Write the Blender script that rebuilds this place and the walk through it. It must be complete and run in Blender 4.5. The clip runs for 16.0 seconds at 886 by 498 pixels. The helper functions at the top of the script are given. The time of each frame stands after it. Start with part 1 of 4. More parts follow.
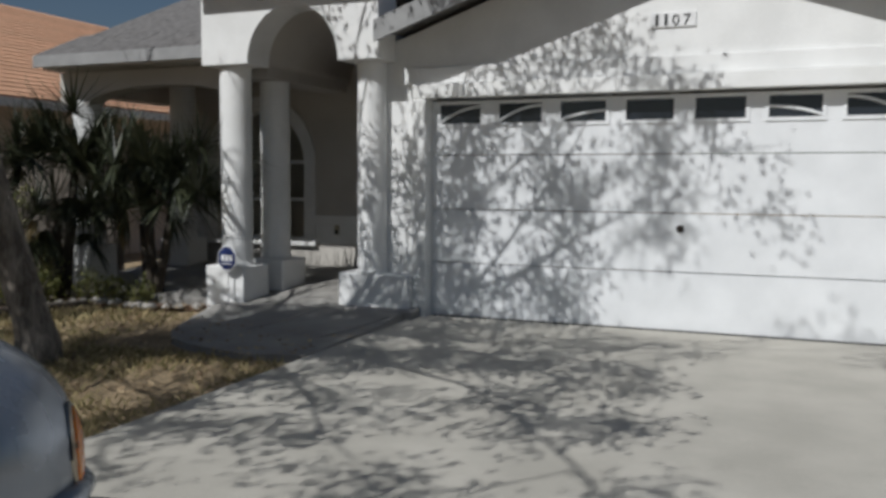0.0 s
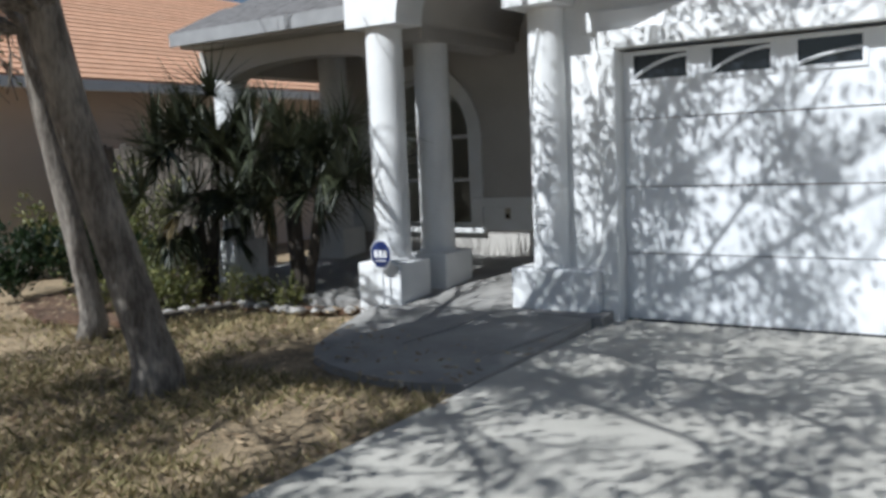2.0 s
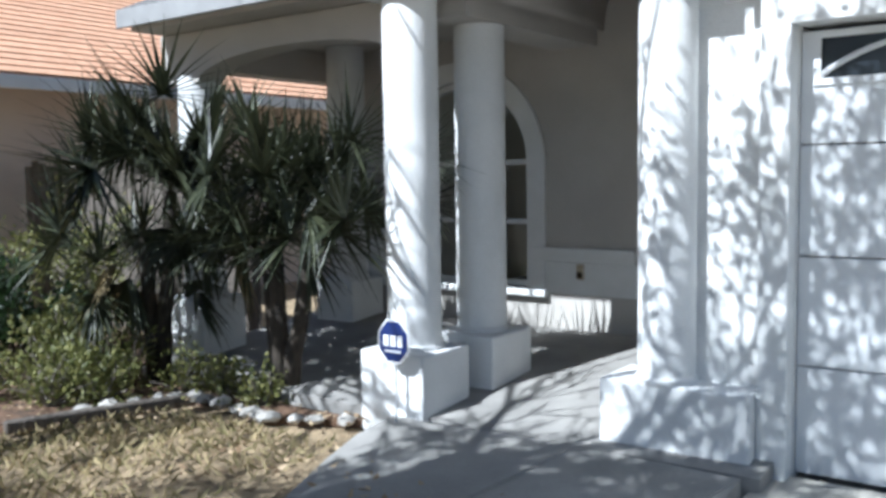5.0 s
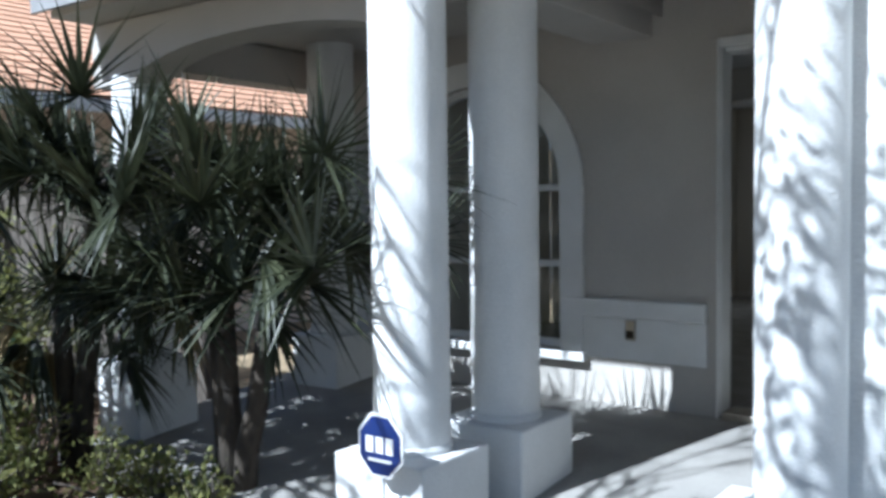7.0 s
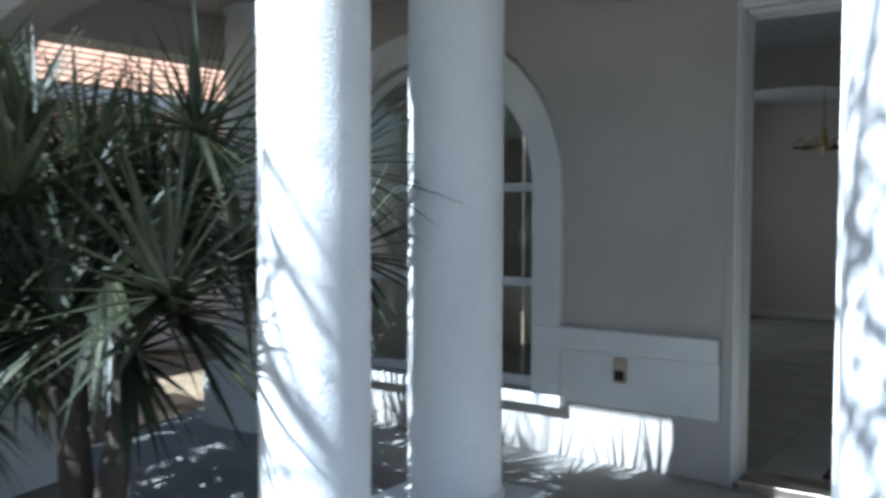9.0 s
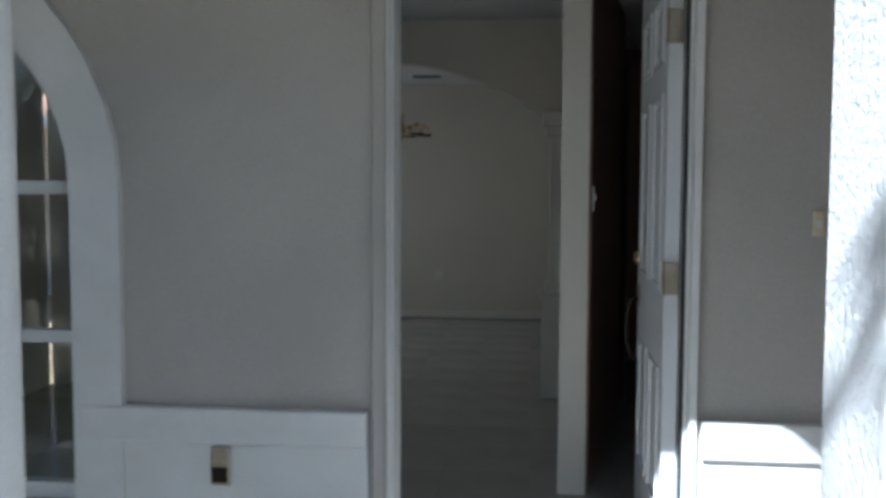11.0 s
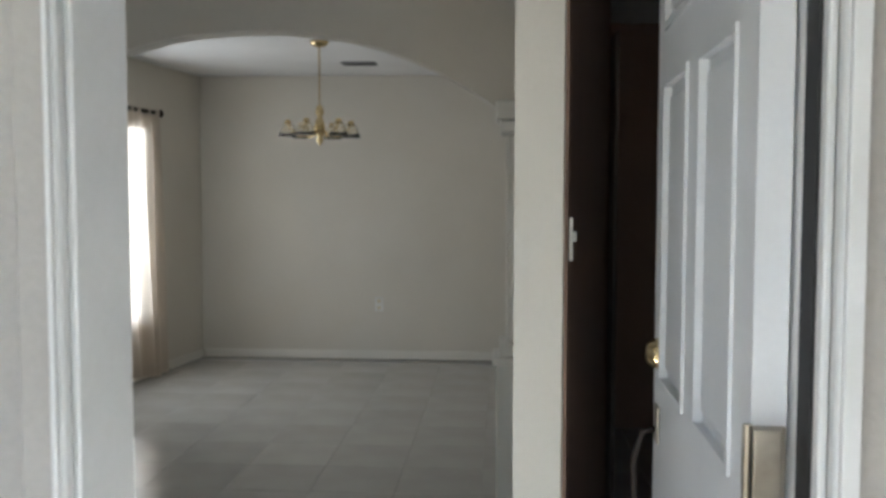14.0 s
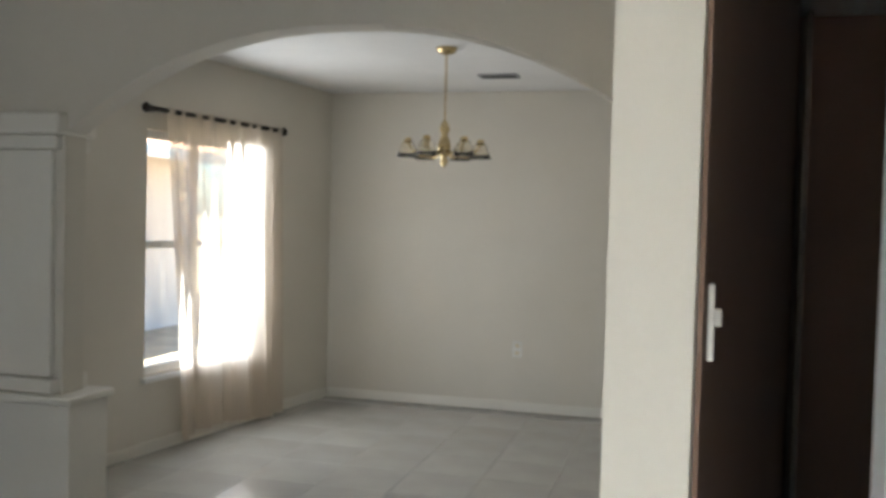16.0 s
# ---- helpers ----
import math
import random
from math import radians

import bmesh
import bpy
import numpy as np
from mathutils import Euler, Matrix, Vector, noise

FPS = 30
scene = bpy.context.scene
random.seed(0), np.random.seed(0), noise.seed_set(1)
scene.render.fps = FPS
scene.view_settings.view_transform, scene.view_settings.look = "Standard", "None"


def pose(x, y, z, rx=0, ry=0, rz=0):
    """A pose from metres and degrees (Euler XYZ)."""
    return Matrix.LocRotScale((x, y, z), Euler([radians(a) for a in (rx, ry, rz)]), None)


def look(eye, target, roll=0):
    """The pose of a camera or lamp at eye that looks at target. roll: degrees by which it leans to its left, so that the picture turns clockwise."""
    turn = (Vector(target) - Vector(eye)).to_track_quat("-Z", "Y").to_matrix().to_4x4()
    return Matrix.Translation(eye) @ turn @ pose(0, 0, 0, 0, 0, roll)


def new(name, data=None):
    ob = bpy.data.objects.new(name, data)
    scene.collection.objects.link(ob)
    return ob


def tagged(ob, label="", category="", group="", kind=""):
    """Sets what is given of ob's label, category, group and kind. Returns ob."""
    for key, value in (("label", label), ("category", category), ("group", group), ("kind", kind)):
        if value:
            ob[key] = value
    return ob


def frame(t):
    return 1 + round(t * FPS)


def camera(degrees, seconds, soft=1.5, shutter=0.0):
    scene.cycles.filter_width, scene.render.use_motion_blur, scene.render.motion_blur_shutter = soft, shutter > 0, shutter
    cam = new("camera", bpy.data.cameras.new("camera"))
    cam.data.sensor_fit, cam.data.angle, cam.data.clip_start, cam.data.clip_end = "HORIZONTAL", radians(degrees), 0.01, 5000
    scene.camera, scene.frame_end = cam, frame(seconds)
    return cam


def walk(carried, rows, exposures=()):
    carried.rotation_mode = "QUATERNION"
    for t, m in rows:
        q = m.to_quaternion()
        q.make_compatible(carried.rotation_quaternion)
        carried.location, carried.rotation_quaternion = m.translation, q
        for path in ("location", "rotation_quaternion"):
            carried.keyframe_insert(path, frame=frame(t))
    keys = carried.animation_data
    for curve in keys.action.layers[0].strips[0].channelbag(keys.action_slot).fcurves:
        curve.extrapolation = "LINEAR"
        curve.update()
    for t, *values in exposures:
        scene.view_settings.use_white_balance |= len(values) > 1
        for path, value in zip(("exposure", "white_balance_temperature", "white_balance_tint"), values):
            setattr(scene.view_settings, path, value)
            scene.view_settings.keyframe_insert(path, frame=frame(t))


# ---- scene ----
cam = camera(53.0, 16.0, soft=3.3, shutter=0.4)
PATH = [
    (0, (1.041, -0.635, 1.346), (0.273, 1.205, 1.194), 0.3),
    (0.5, (0.843, -0.378, 1.37), (0.002, 1.424, 1.157), -0.7),
    (1, (0.677, -0.003, 1.372), (-0.265, 1.75, 1.174), -1.5),
    (1.5, (0.457, 0.431, 1.372), (-0.576, 2.132, 1.175), -2.1),
    (2, (0.248, 0.802, 1.379), (-0.861, 2.454, 1.171), -2.4),
    (2.5, (-0.042, 1.154, 1.393), (-1.21, 2.763, 1.175), -2.5),
    (3, (-0.257, 1.511, 1.429), (-1.504, 3.057, 1.2), -2.8),
    (3.5, (-0.464, 1.794, 1.453), (-1.782, 3.282, 1.23), -2.3),
    (4, (-0.785, 2.157, 1.438), (-2.089, 3.661, 1.25), -1.1),
    (4.5, (-1.054, 2.662, 1.442), (-2.283, 4.23, 1.27), -0.8),
    (4.7, (-1.175, 2.853, 1.462), (-2.369, 4.448, 1.289), -0.7),
    (6.8, (-2.256, 4.284, 1.507), (-3.415, 5.91, 1.391), -0.9),
    (7, (-2.32, 4.4, 1.48), (-3.514, 6.002, 1.383), -0.7),
    (7.5, (-2.368, 4.646, 1.368), (-3.676, 6.159, 1.321), -0.4),
    (8, (-2.513, 4.847, 1.388), (-3.832, 6.349, 1.329), -0.3),
    (8.5, (-2.71, 5.136, 1.493), (-3.972, 6.685, 1.391), -0.7),
    (9, (-2.884, 5.435, 1.474), (-4.033, 7.069, 1.385), 0.2),
    (9.5, (-3.197, 5.73, 1.542), (-4.095, 7.515, 1.442), 0.2),
    (10, (-3.513, 6.043, 1.57), (-4.098, 7.952, 1.456), -0.0),
    (10.2, (-3.541, 6.19, 1.576), (-4.047, 8.121, 1.457), 0.1),
    (12.3, (-3.764, 7.404, 1.59), (-3.659, 9.397, 1.462), -0.1),
    (12.5, (-3.728, 7.547, 1.597), (-3.631, 9.541, 1.484), -0.3),
    (13, (-3.737, 7.838, 1.628), (-3.613, 9.831, 1.509), -0.6),
    (13.5, (-3.662, 8.117, 1.641), (-3.629, 10.114, 1.535), -0.8),
    (14, (-3.542, 8.327, 1.657), (-3.673, 10.319, 1.538), 0.1),
    (14.5, (-3.528, 8.539, 1.632), (-3.648, 10.533, 1.54), 1.2),
    (15, (-3.523, 8.72, 1.653), (-3.657, 10.713, 1.554), 0.9),
    (15.5, (-3.44, 8.956, 1.684), (-3.757, 10.928, 1.595), 0.9),
    (16, (-3.415, 9.23, 1.683), (-3.933, 11.161, 1.62), 1.5),
]
EXPOSURES = [(0.0, -0.5, 5950, 9), (1.0, -0.32, 5800, 9), (2.0, 0.17, 5600, 8), (3.5, 0.88, 5400, 7), (4.5, 0.95, 5350, 7), (7.0, 1.02, 5100, 6), (8.5, 1.4, 5000, 5), (10.2, 1.42, 4950, 5), (11.2, 1.95, 5200, 6),
             (12.3, 3.0, 5420, 6), (13.0, 3.1, 5430, 6), (13.5, 3.2, 5450, 6), (14.0, 3.32, 5480, 7), (14.5, 3.46, 5500, 7), (16.0, 3.74, 5650, 7)]
walk(cam, [(t, look(eye, target, roll)) for t, eye, target, roll in PATH], EXPOSURES)

# ---- daylight ----
SUN_EL, SUN_X = 43.4, 19.0  # height, and degrees to the left of straight in front of the house
world = bpy.data.worlds.new("sky")
scene.world = world
world.use_nodes = True
wn = world.node_tree.nodes
sky = wn.new("ShaderNodeTexSky")
sky.sky_type, sky.sun_disc = "NISHITA", False
sky.sun_elevation, sky.sun_rotation = radians(SUN_EL), radians(180 + SUN_X)
world.node_tree.links.new(sky.outputs[0], wn["Background"].inputs[0])
wn["Background"].inputs[1].default_value = 0.042
sun = new("sun", bpy.data.lights.new("sun", "SUN"))
sun.data.energy, sun.data.angle, sun.data.color = 5.0, radians(0.53), (1.0, 0.95, 0.87)
sd = Vector((-math.sin(radians(SUN_X)) * math.cos(radians(SUN_EL)), -math.cos(radians(SUN_X)) * math.cos(radians(SUN_EL)), math.sin(radians(SUN_EL))))
sun.matrix_world = look(sd * 30, (0, 0, 0))
# daylight entering by the dining room window and the arched front window
for at, to, w, h, watts in (((-6.25, 14.27, 1.45), (0, 14.0, 1.2), 1.05, 1.4, 2.35), ((-5.76, 9.62, 1.45), (-5.4, 14, 0.8), 1.2, 1.6, 0.45)):
    lamp = new("window_daylight", bpy.data.lights.new("window_daylight", "AREA"))
    lamp.data.shape, lamp.data.size, lamp.data.size_y, lamp.data.energy, lamp.data.color = "RECTANGLE", w, h, watts, (1.0, 0.97, 0.92)
    lamp.matrix_world = look(at, to)


# ---- materials ----
def mat(name, a, b=None, scale=6.0, rough=0.7, metal=0.0, bump=0.15, fine=60.0, fine_mix=0.25, stretch=(1, 1, 1), rough_var=0.1, spec=0.5, vary=0.0, detail=6.0):
    """A surface of two colours in large soft patches, a fine grain over them, and relief."""
    m = bpy.data.materials.new(name)
    m.use_nodes = True
    nt = m.node_tree
    n, l = nt.nodes, nt.links
    p = n["Principled BSDF"]
    b = b or tuple(c * 0.82 for c in a)
    tc = n.new("ShaderNodeTexCoord")
    mp = n.new("ShaderNodeMapping")
    mp.inputs["Scale"].default_value = stretch
    l.new(tc.outputs["Object"], mp.inputs[0])
    n1, n2 = n.new("ShaderNodeTexNoise"), n.new("ShaderNodeTexNoise")
    n1.inputs["Scale"].default_value, n1.inputs["Detail"].default_value = scale, detail
    n2.inputs["Scale"].default_value, n2.inputs["Detail"].default_value = fine, 4.0
    for q in (n1, n2):
        l.new(mp.outputs[0], q.inputs["Vector"])
    mix = n.new("ShaderNodeMath")
    mix.operation = "MULTIPLY_ADD"
    mix.inputs[1].default_value = fine_mix
    l.new(n2.outputs[0], mix.inputs[0])
    l.new(n1.outputs[0], mix.inputs[2])
    ramp = n.new("ShaderNodeValToRGB")
    c0, c1 = ramp.color_ramp.elements
    off = 0.5 * fine_mix
    c0.position, c1.position = 0.33 + off, 0.68 + off
    c0.color, c1.color = (*b, 1), (*a, 1)
    l.new(mix.outputs[0], ramp.inputs[0])
    col = ramp.outputs[0]
    if vary:
        oi, hs = n.new("ShaderNodeObjectInfo"), n.new("ShaderNodeHueSaturation")
        mr = n.new("ShaderNodeMapRange")
        mr.inputs["To Min"].default_value, mr.inputs["To Max"].default_value = 1 - vary, 1 + vary
        l.new(oi.outputs["Random"], mr.inputs[0])
        l.new(mr.outputs[0], hs.inputs["Value"])
        l.new(col, hs.inputs["Color"])
        col = hs.outputs[0]
    l.new(col, p.inputs["Base Color"])
    rr = n.new("ShaderNodeMapRange")
    rr.inputs["To Min"].default_value, rr.inputs["To Max"].default_value = max(0.02, rough - rough_var), min(1, rough + rough_var)
    l.new(n1.outputs[0], rr.inputs[0])
    l.new(rr.outputs[0], p.inputs["Roughness"])
    p.inputs["Metallic"].default_value, p.inputs["Specular IOR Level"].default_value = metal, spec
    if bump:
        bp = n.new("ShaderNodeBump")
        bp.inputs["Strength"].default_value, bp.inputs["Distance"].default_value = bump, 0.02
        l.new(mix.outputs[0], bp.inputs["Height"])
        l.new(bp.outputs[0], p.inputs["Normal"])
    return m


def leaf_mat(name, a, b, trans=0.35, rough=0.5):
    """Leaves: each its own shade, letting some light through."""
    m = bpy.data.materials.new(name)
    m.use_nodes = True
    n, l = m.node_tree.nodes, m.node_tree.links
    p, out = n["Principled BSDF"], n["Material Output"]
    g, ramp = n.new("ShaderNodeNewGeometry"), n.new("ShaderNodeValToRGB")
    ramp.color_ramp.elements[0].color, ramp.color_ramp.elements[1].color = (*a, 1), (*b, 1)
    l.new(g.outputs["Random Per Island"], ramp.inputs[0])
    l.new(ramp.outputs[0], p.inputs["Base Color"])
    p.inputs["Roughness"].default_value = rough
    tr, mx = n.new("ShaderNodeBsdfTranslucent"), n.new("ShaderNodeMixShader")
    l.new(ramp.outputs[0], tr.inputs[0])
    mx.inputs[0].default_value = trans
    l.new(p.outputs[0], mx.inputs[1])
    l.new(tr.outputs[0], mx.inputs[2])
    l.new(mx.outputs[0], out.inputs[0])
    return m


def glass_mat(name, tint=(0.9, 0.95, 0.95), rough=0.02):
    m = bpy.data.materials.new(name)
    m.use_nodes = True
    p = m.node_tree.nodes["Principled BSDF"]
    p.inputs["Base Color"].default_value = (*tint, 1)
    p.inputs["Roughness"].default_value, p.inputs["Transmission Weight"].default_value, p.inputs["IOR"].default_value = rough, 1.0, 1.45
    return m


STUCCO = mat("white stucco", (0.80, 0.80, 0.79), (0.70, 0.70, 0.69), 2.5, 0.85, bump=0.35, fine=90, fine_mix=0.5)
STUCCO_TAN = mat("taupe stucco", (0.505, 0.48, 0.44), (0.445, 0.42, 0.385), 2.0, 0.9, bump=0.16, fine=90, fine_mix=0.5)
TRIM = mat("white trim paint", (0.80, 0.80, 0.79), (0.72, 0.72, 0.70), 4, 0.5, bump=0.05)
DOOR_WHITE = mat("white door paint", (0.78, 0.79, 0.80), (0.70, 0.71, 0.72), 3, 0.42, bump=0.06, fine=120)
PLASTER = mat("cream wall paint", (0.66, 0.62, 0.54), (0.61, 0.57, 0.49), 1.2, 0.75, bump=0.08, fine=70)
PLASTER_PALE = mat("pale wall end paint", (0.76, 0.73, 0.66), (0.70, 0.67, 0.60), 1.6, 0.7, bump=0.08, fine=70)
CEILING = mat("white ceiling paint", (0.76, 0.75, 0.73), (0.70, 0.69, 0.67), 2, 0.9, bump=0.3, fine=45, fine_mix=0.6)
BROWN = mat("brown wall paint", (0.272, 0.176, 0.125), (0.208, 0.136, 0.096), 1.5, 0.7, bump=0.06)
TILE = mat("beige ceramic tile", (0.43, 0.415, 0.385), (0.38, 0.365, 0.34), 3, 0.15, bump=0.03, fine=40, vary=0.05, rough_var=0.08)
GROUT = mat("grey grout", (0.385, 0.37, 0.34), None, 20, 0.9)
CONCRETE = mat("driveway concrete", (0.50, 0.475, 0.42), (0.39, 0.37, 0.325), 1.6, 0.9, bump=0.3, fine=110, fine_mix=0.5, vary=0.03)
CONCRETE_OLD = mat("grey weathered concrete", (0.36, 0.345, 0.32), (0.25, 0.24, 0.225), 2.2, 0.92, bump=0.35, fine=100, fine_mix=0.5)
SOIL = mat("dry lawn soil", (0.37, 0.28, 0.17), (0.18, 0.135, 0.08), 3.0, 0.95, bump=0.8, fine=45, fine_mix=0.8)
MULCH = mat("brown mulch", (0.17, 0.10, 0.06), (0.06, 0.04, 0.028), 9, 0.95, bump=1.0, fine=55, fine_mix=0.9)
BARK = mat("grey oak bark", (0.30, 0.265, 0.225), (0.10, 0.085, 0.07), 9, 0.95, bump=1.0, fine=50, fine_mix=0.6, stretch=(1, 1, 0.28))
SHINGLE = mat("grey roof shingle", (0.20, 0.19, 0.185), (0.10, 0.095, 0.09), 14, 0.9, bump=0.6, fine=70)
SHINGLE_ORANGE = mat("terracotta roof shingle", (0.78, 0.46, 0.29), (0.68, 0.38, 0.23), 7, 0.9, bump=0.5, fine=60, vary=0.07)
FASCIA = mat("grey fascia paint", (0.30, 0.30, 0.30), (0.24, 0.24, 0.24), 5, 0.6, bump=0.1)
NEIGHBOUR = mat("tan neighbour stucco", (0.62, 0.54, 0.46), (0.55, 0.47, 0.40), 1.5, 0.9, bump=0.2)
FENCE = mat("weathered fence wood", (0.14, 0.12, 0.10), (0.07, 0.058, 0.048), 7, 0.9, bump=0.6, fine=60, stretch=(3, 3, 0.3), vary=0.2)
BRASS = mat("polished brass", (0.72, 0.58, 0.33), (0.60, 0.47, 0.25), 9, 0.22, 1.0, 0.02)
NICKEL = mat("aged nickel", (0.52, 0.48, 0.40), (0.36, 0.32, 0.26), 12, 0.35, 1.0, 0.05)
DARK_METAL = mat("dark bronze metal", (0.05, 0.04, 0.035), (0.03, 0.025, 0.02), 14, 0.45, 0.8, 0.05)
PLASTIC = mat("cream plastic", (0.68, 0.60, 0.42), (0.62, 0.54, 0.37), 8, 0.4, bump=0.02)
WHITE_PLASTIC = mat("white plastic", (0.78, 0.77, 0.73), None, 8, 0.35, bump=0.02)
DARK = mat("black rubber", (0.02, 0.02, 0.02), None, 10, 0.7, bump=0.1)
CAR_PAINT = mat("silver grey car paint", (0.30, 0.33, 0.38), (0.28, 0.31, 0.36), 3, 0.25, 0.55, 0.0)
AMBER = mat("amber lamp plastic", (0.75, 0.24, 0.02), (0.62, 0.18, 0.02), 20, 0.2, bump=0.1)
SIGN_BLUE = mat("navy sign enamel", (0.014, 0.03, 0.14), (0.01, 0.022, 0.10), 5, 0.35, bump=0.02)
SIGN_WHITE = mat("white sign enamel", (0.8, 0.8, 0.8), None, 5, 0.4, bump=0.02)
STONE = mat("pale edging stone", (0.50, 0.48, 0.44), (0.30, 0.28, 0.25), 9, 0.9, bump=0.6, vary=0.2)
GLASS = glass_mat("window glass")
GLASS_DARK = mat("dark garage glazing", (0.025, 0.03, 0.04), (0.02, 0.025, 0.03), 3, 0.12, bump=0.0, spec=0.6)
SHADE_GLASS = glass_mat("clear lamp glass", (0.95, 0.93, 0.86), 0.12)
OAK_LEAF = leaf_mat("oak leaves", (0.035, 0.06, 0.02), (0.11, 0.12, 0.035))
PALM_LEAF = leaf_mat("palm blades", (0.023, 0.029, 0.016), (0.07, 0.078, 0.04), 0.15, 0.46)
PALM_TRUNK = mat("fibrous palm trunk", (0.075, 0.06, 0.045), (0.03, 0.025, 0.02), 14, 0.95, bump=0.9, fine=60, stretch=(1, 1, 0.4))
PALM_DRY = leaf_mat("dry palm blades", (0.20, 0.15, 0.07), (0.36, 0.29, 0.15), 0.2, 0.6)
SHRUB_LEAF = leaf_mat("shrub leaves", (0.09, 0.11, 0.03), (0.30, 0.29, 0.10))
SHRUB_DARK = leaf_mat("dark shrub leaves", (0.012, 0.025, 0.01), (0.04, 0.07, 0.025))
GRASS = leaf_mat("dry grass blades", (0.16, 0.145, 0.05), (0.52, 0.42, 0.23), 0.3, 0.7)
LITTER = leaf_mat("fallen leaves", (0.16, 0.10, 0.05), (0.55, 0.42, 0.26), 0.1, 0.7)
CURTAIN = leaf_mat("sheer curtain", (0.80, 0.72, 0.62), (0.80, 0.72, 0.62), 0.66, 0.9)
cn = CURTAIN.node_tree
tp, mx2 = cn.nodes.new("ShaderNodeBsdfTransparent"), cn.nodes.new("ShaderNodeMixShader")
mx2.inputs[0].default_value = 0.27
src = cn.nodes["Material Output"].inputs[0].links[0].from_socket
cn.links.new(src, mx2.inputs[1])
cn.links.new(tp.outputs[0], mx2.inputs[2])
cn.links.new(mx2.outputs[0], cn.nodes["Material Output"].inputs[0])


# ---- building helpers ----
def finish(name, bm, material, smooth=False):
    me = bpy.data.meshes.new(name)
    bmesh.ops.recalc_face_normals(bm, faces=bm.faces)
    bm.to_mesh(me)
    bm.free()
    if smooth:
        me.polygons.foreach_set("use_smooth", [True] * len(me.polygons))
    me.materials.append(material)
    return me


def thing(name, bm, material, label, category, group="", kind="", smooth=False):
    return tagged(new(name, finish(name, bm, material, smooth)), label, category, group, kind)


def empty(name, at, label, category, group="", kind=""):
    e = tagged(new(name), label, category, group, kind)
    e.empty_display_size = 0.1
    e.matrix_world = at if isinstance(at, Matrix) else Matrix.Translation(at)
    return e


def part(name, bm, material, parent, label="", smooth=False, world_space=True):
    """One mesh under a thing or part; world_space: the vertices are in the world, not in the parent's space."""
    ob = new(name, finish(name, bm, material, smooth))
    ob.parent = parent
    if world_space:
        bpy.context.view_layer.update()
        ob.matrix_parent_inverse = parent.matrix_world.inverted()
    if label:
        ob["label"] = label
    return ob


def box(x0, x1, y0, y1, z0, z1, bevel=0.0, bm=None):
    bm = bm or bmesh.new()
    r = bmesh.ops.create_cube(bm, size=1)
    vs = r["verts"]
    for v in vs:
        v.co = Vector((x0 + (v.co.x + 0.5) * (x1 - x0), y0 + (v.co.y + 0.5) * (y1 - y0), z0 + (v.co.z + 0.5) * (z1 - z0)))
    if bevel:
        es = list({e for v in vs for e in v.link_edges})
        bmesh.ops.bevel(bm, geom=es, offset=bevel, segments=2, profile=0.5, affect="EDGES")
    return bm


def lathe(profile, at=(0, 0, 0), n=32, bm=None, cap=True):
    """A turned body from (radius, height) pairs."""
    bm = bm or bmesh.new()
    rings = []
    for r, z in profile:
        rings.append([bm.verts.new((at[0] + r * math.cos(a), at[1] + r * math.sin(a), at[2] + z)) for a in (2 * math.pi * i / n for i in range(n))])
    for a, b in zip(rings, rings[1:]):
        for i in range(n):
            bm.faces.new((a[i], a[(i + 1) % n], b[(i + 1) % n], b[i]))
    if cap:
        bm.faces.new(rings[0])
        bm.faces.new(rings[-1])
    return bm


def tube(points, radii, n=10, bm=None):
    """A round pipe along points; radii: one for each point."""
    bm = bm or bmesh.new()
    pts = [Vector(p) for p in points]
    rings, side = [], None
    for i, p in enumerate(pts):
        d = (pts[min(i + 1, len(pts) - 1)] - pts[max(i - 1, 0)]).normalized()
        if side is None:
            side = d.orthogonal().normalized()
        side = (side - d * side.dot(d)).normalized()
        up = d.cross(side)
        rings.append([bm.verts.new(p + radii[i] * (side * math.cos(a) + up * math.sin(a))) for a in (2 * math.pi * k / n for k in range(n))])
    for a, b in zip(rings, rings[1:]):
        for k in range(n):
            bm.faces.new((a[k], a[(k + 1) % n], b[(k + 1) % n], b[k]))
    bm.faces.new(rings[0])
    bm.faces.new(rings[-1])
    return bm


def panel(outline, holes, depth, place):
    """A flat body from an outline in (u, v) with holes, of that depth; place(u, v, w) gives the world place."""
    bm = bmesh.new()
    loops = []
    for pts in [outline] + list(holes):
        vs = [bm.verts.new((u, v, 0)) for u, v in pts]
        loops += [bm.edges.new((vs[i], vs[(i + 1) % len(vs)])) for i in range(len(vs))]
    bmesh.ops.triangle_fill(bm, edges=loops, use_beauty=True, use_dissolve=False)
    r = bmesh.ops.extrude_face_region(bm, geom=bm.faces[:])
    for v in (g for g in r["geom"] if isinstance(g, bmesh.types.BMVert)):
        v.co.z = depth
    for v in bm.verts:
        v.co = Vector(place(*v.co))
    return bm


def front(y):
    return lambda u, v, w: (u, y + w, v)


def sidewall(x):
    return lambda u, v, w: (x + w, u, v)


def slab(z):
    return lambda u, v, w: (u, v, z + w)


def rect(u0, u1, v0, v1):
    return [(u0, v0), (u1, v0), (u1, v1), (u0, v1)]


def arched(u0, u1, v0, spring, top, n=20):
    """An opening with a level sill and an arched head."""
    c, r = (u0 + u1) / 2, (u1 - u0) / 2
    return [(u0, v0), (u1, v0)] + [(c + r * math.cos(a), spring + (top - spring) * math.sin(a)) for a in (math.pi * i / n for i in range(n + 1))]


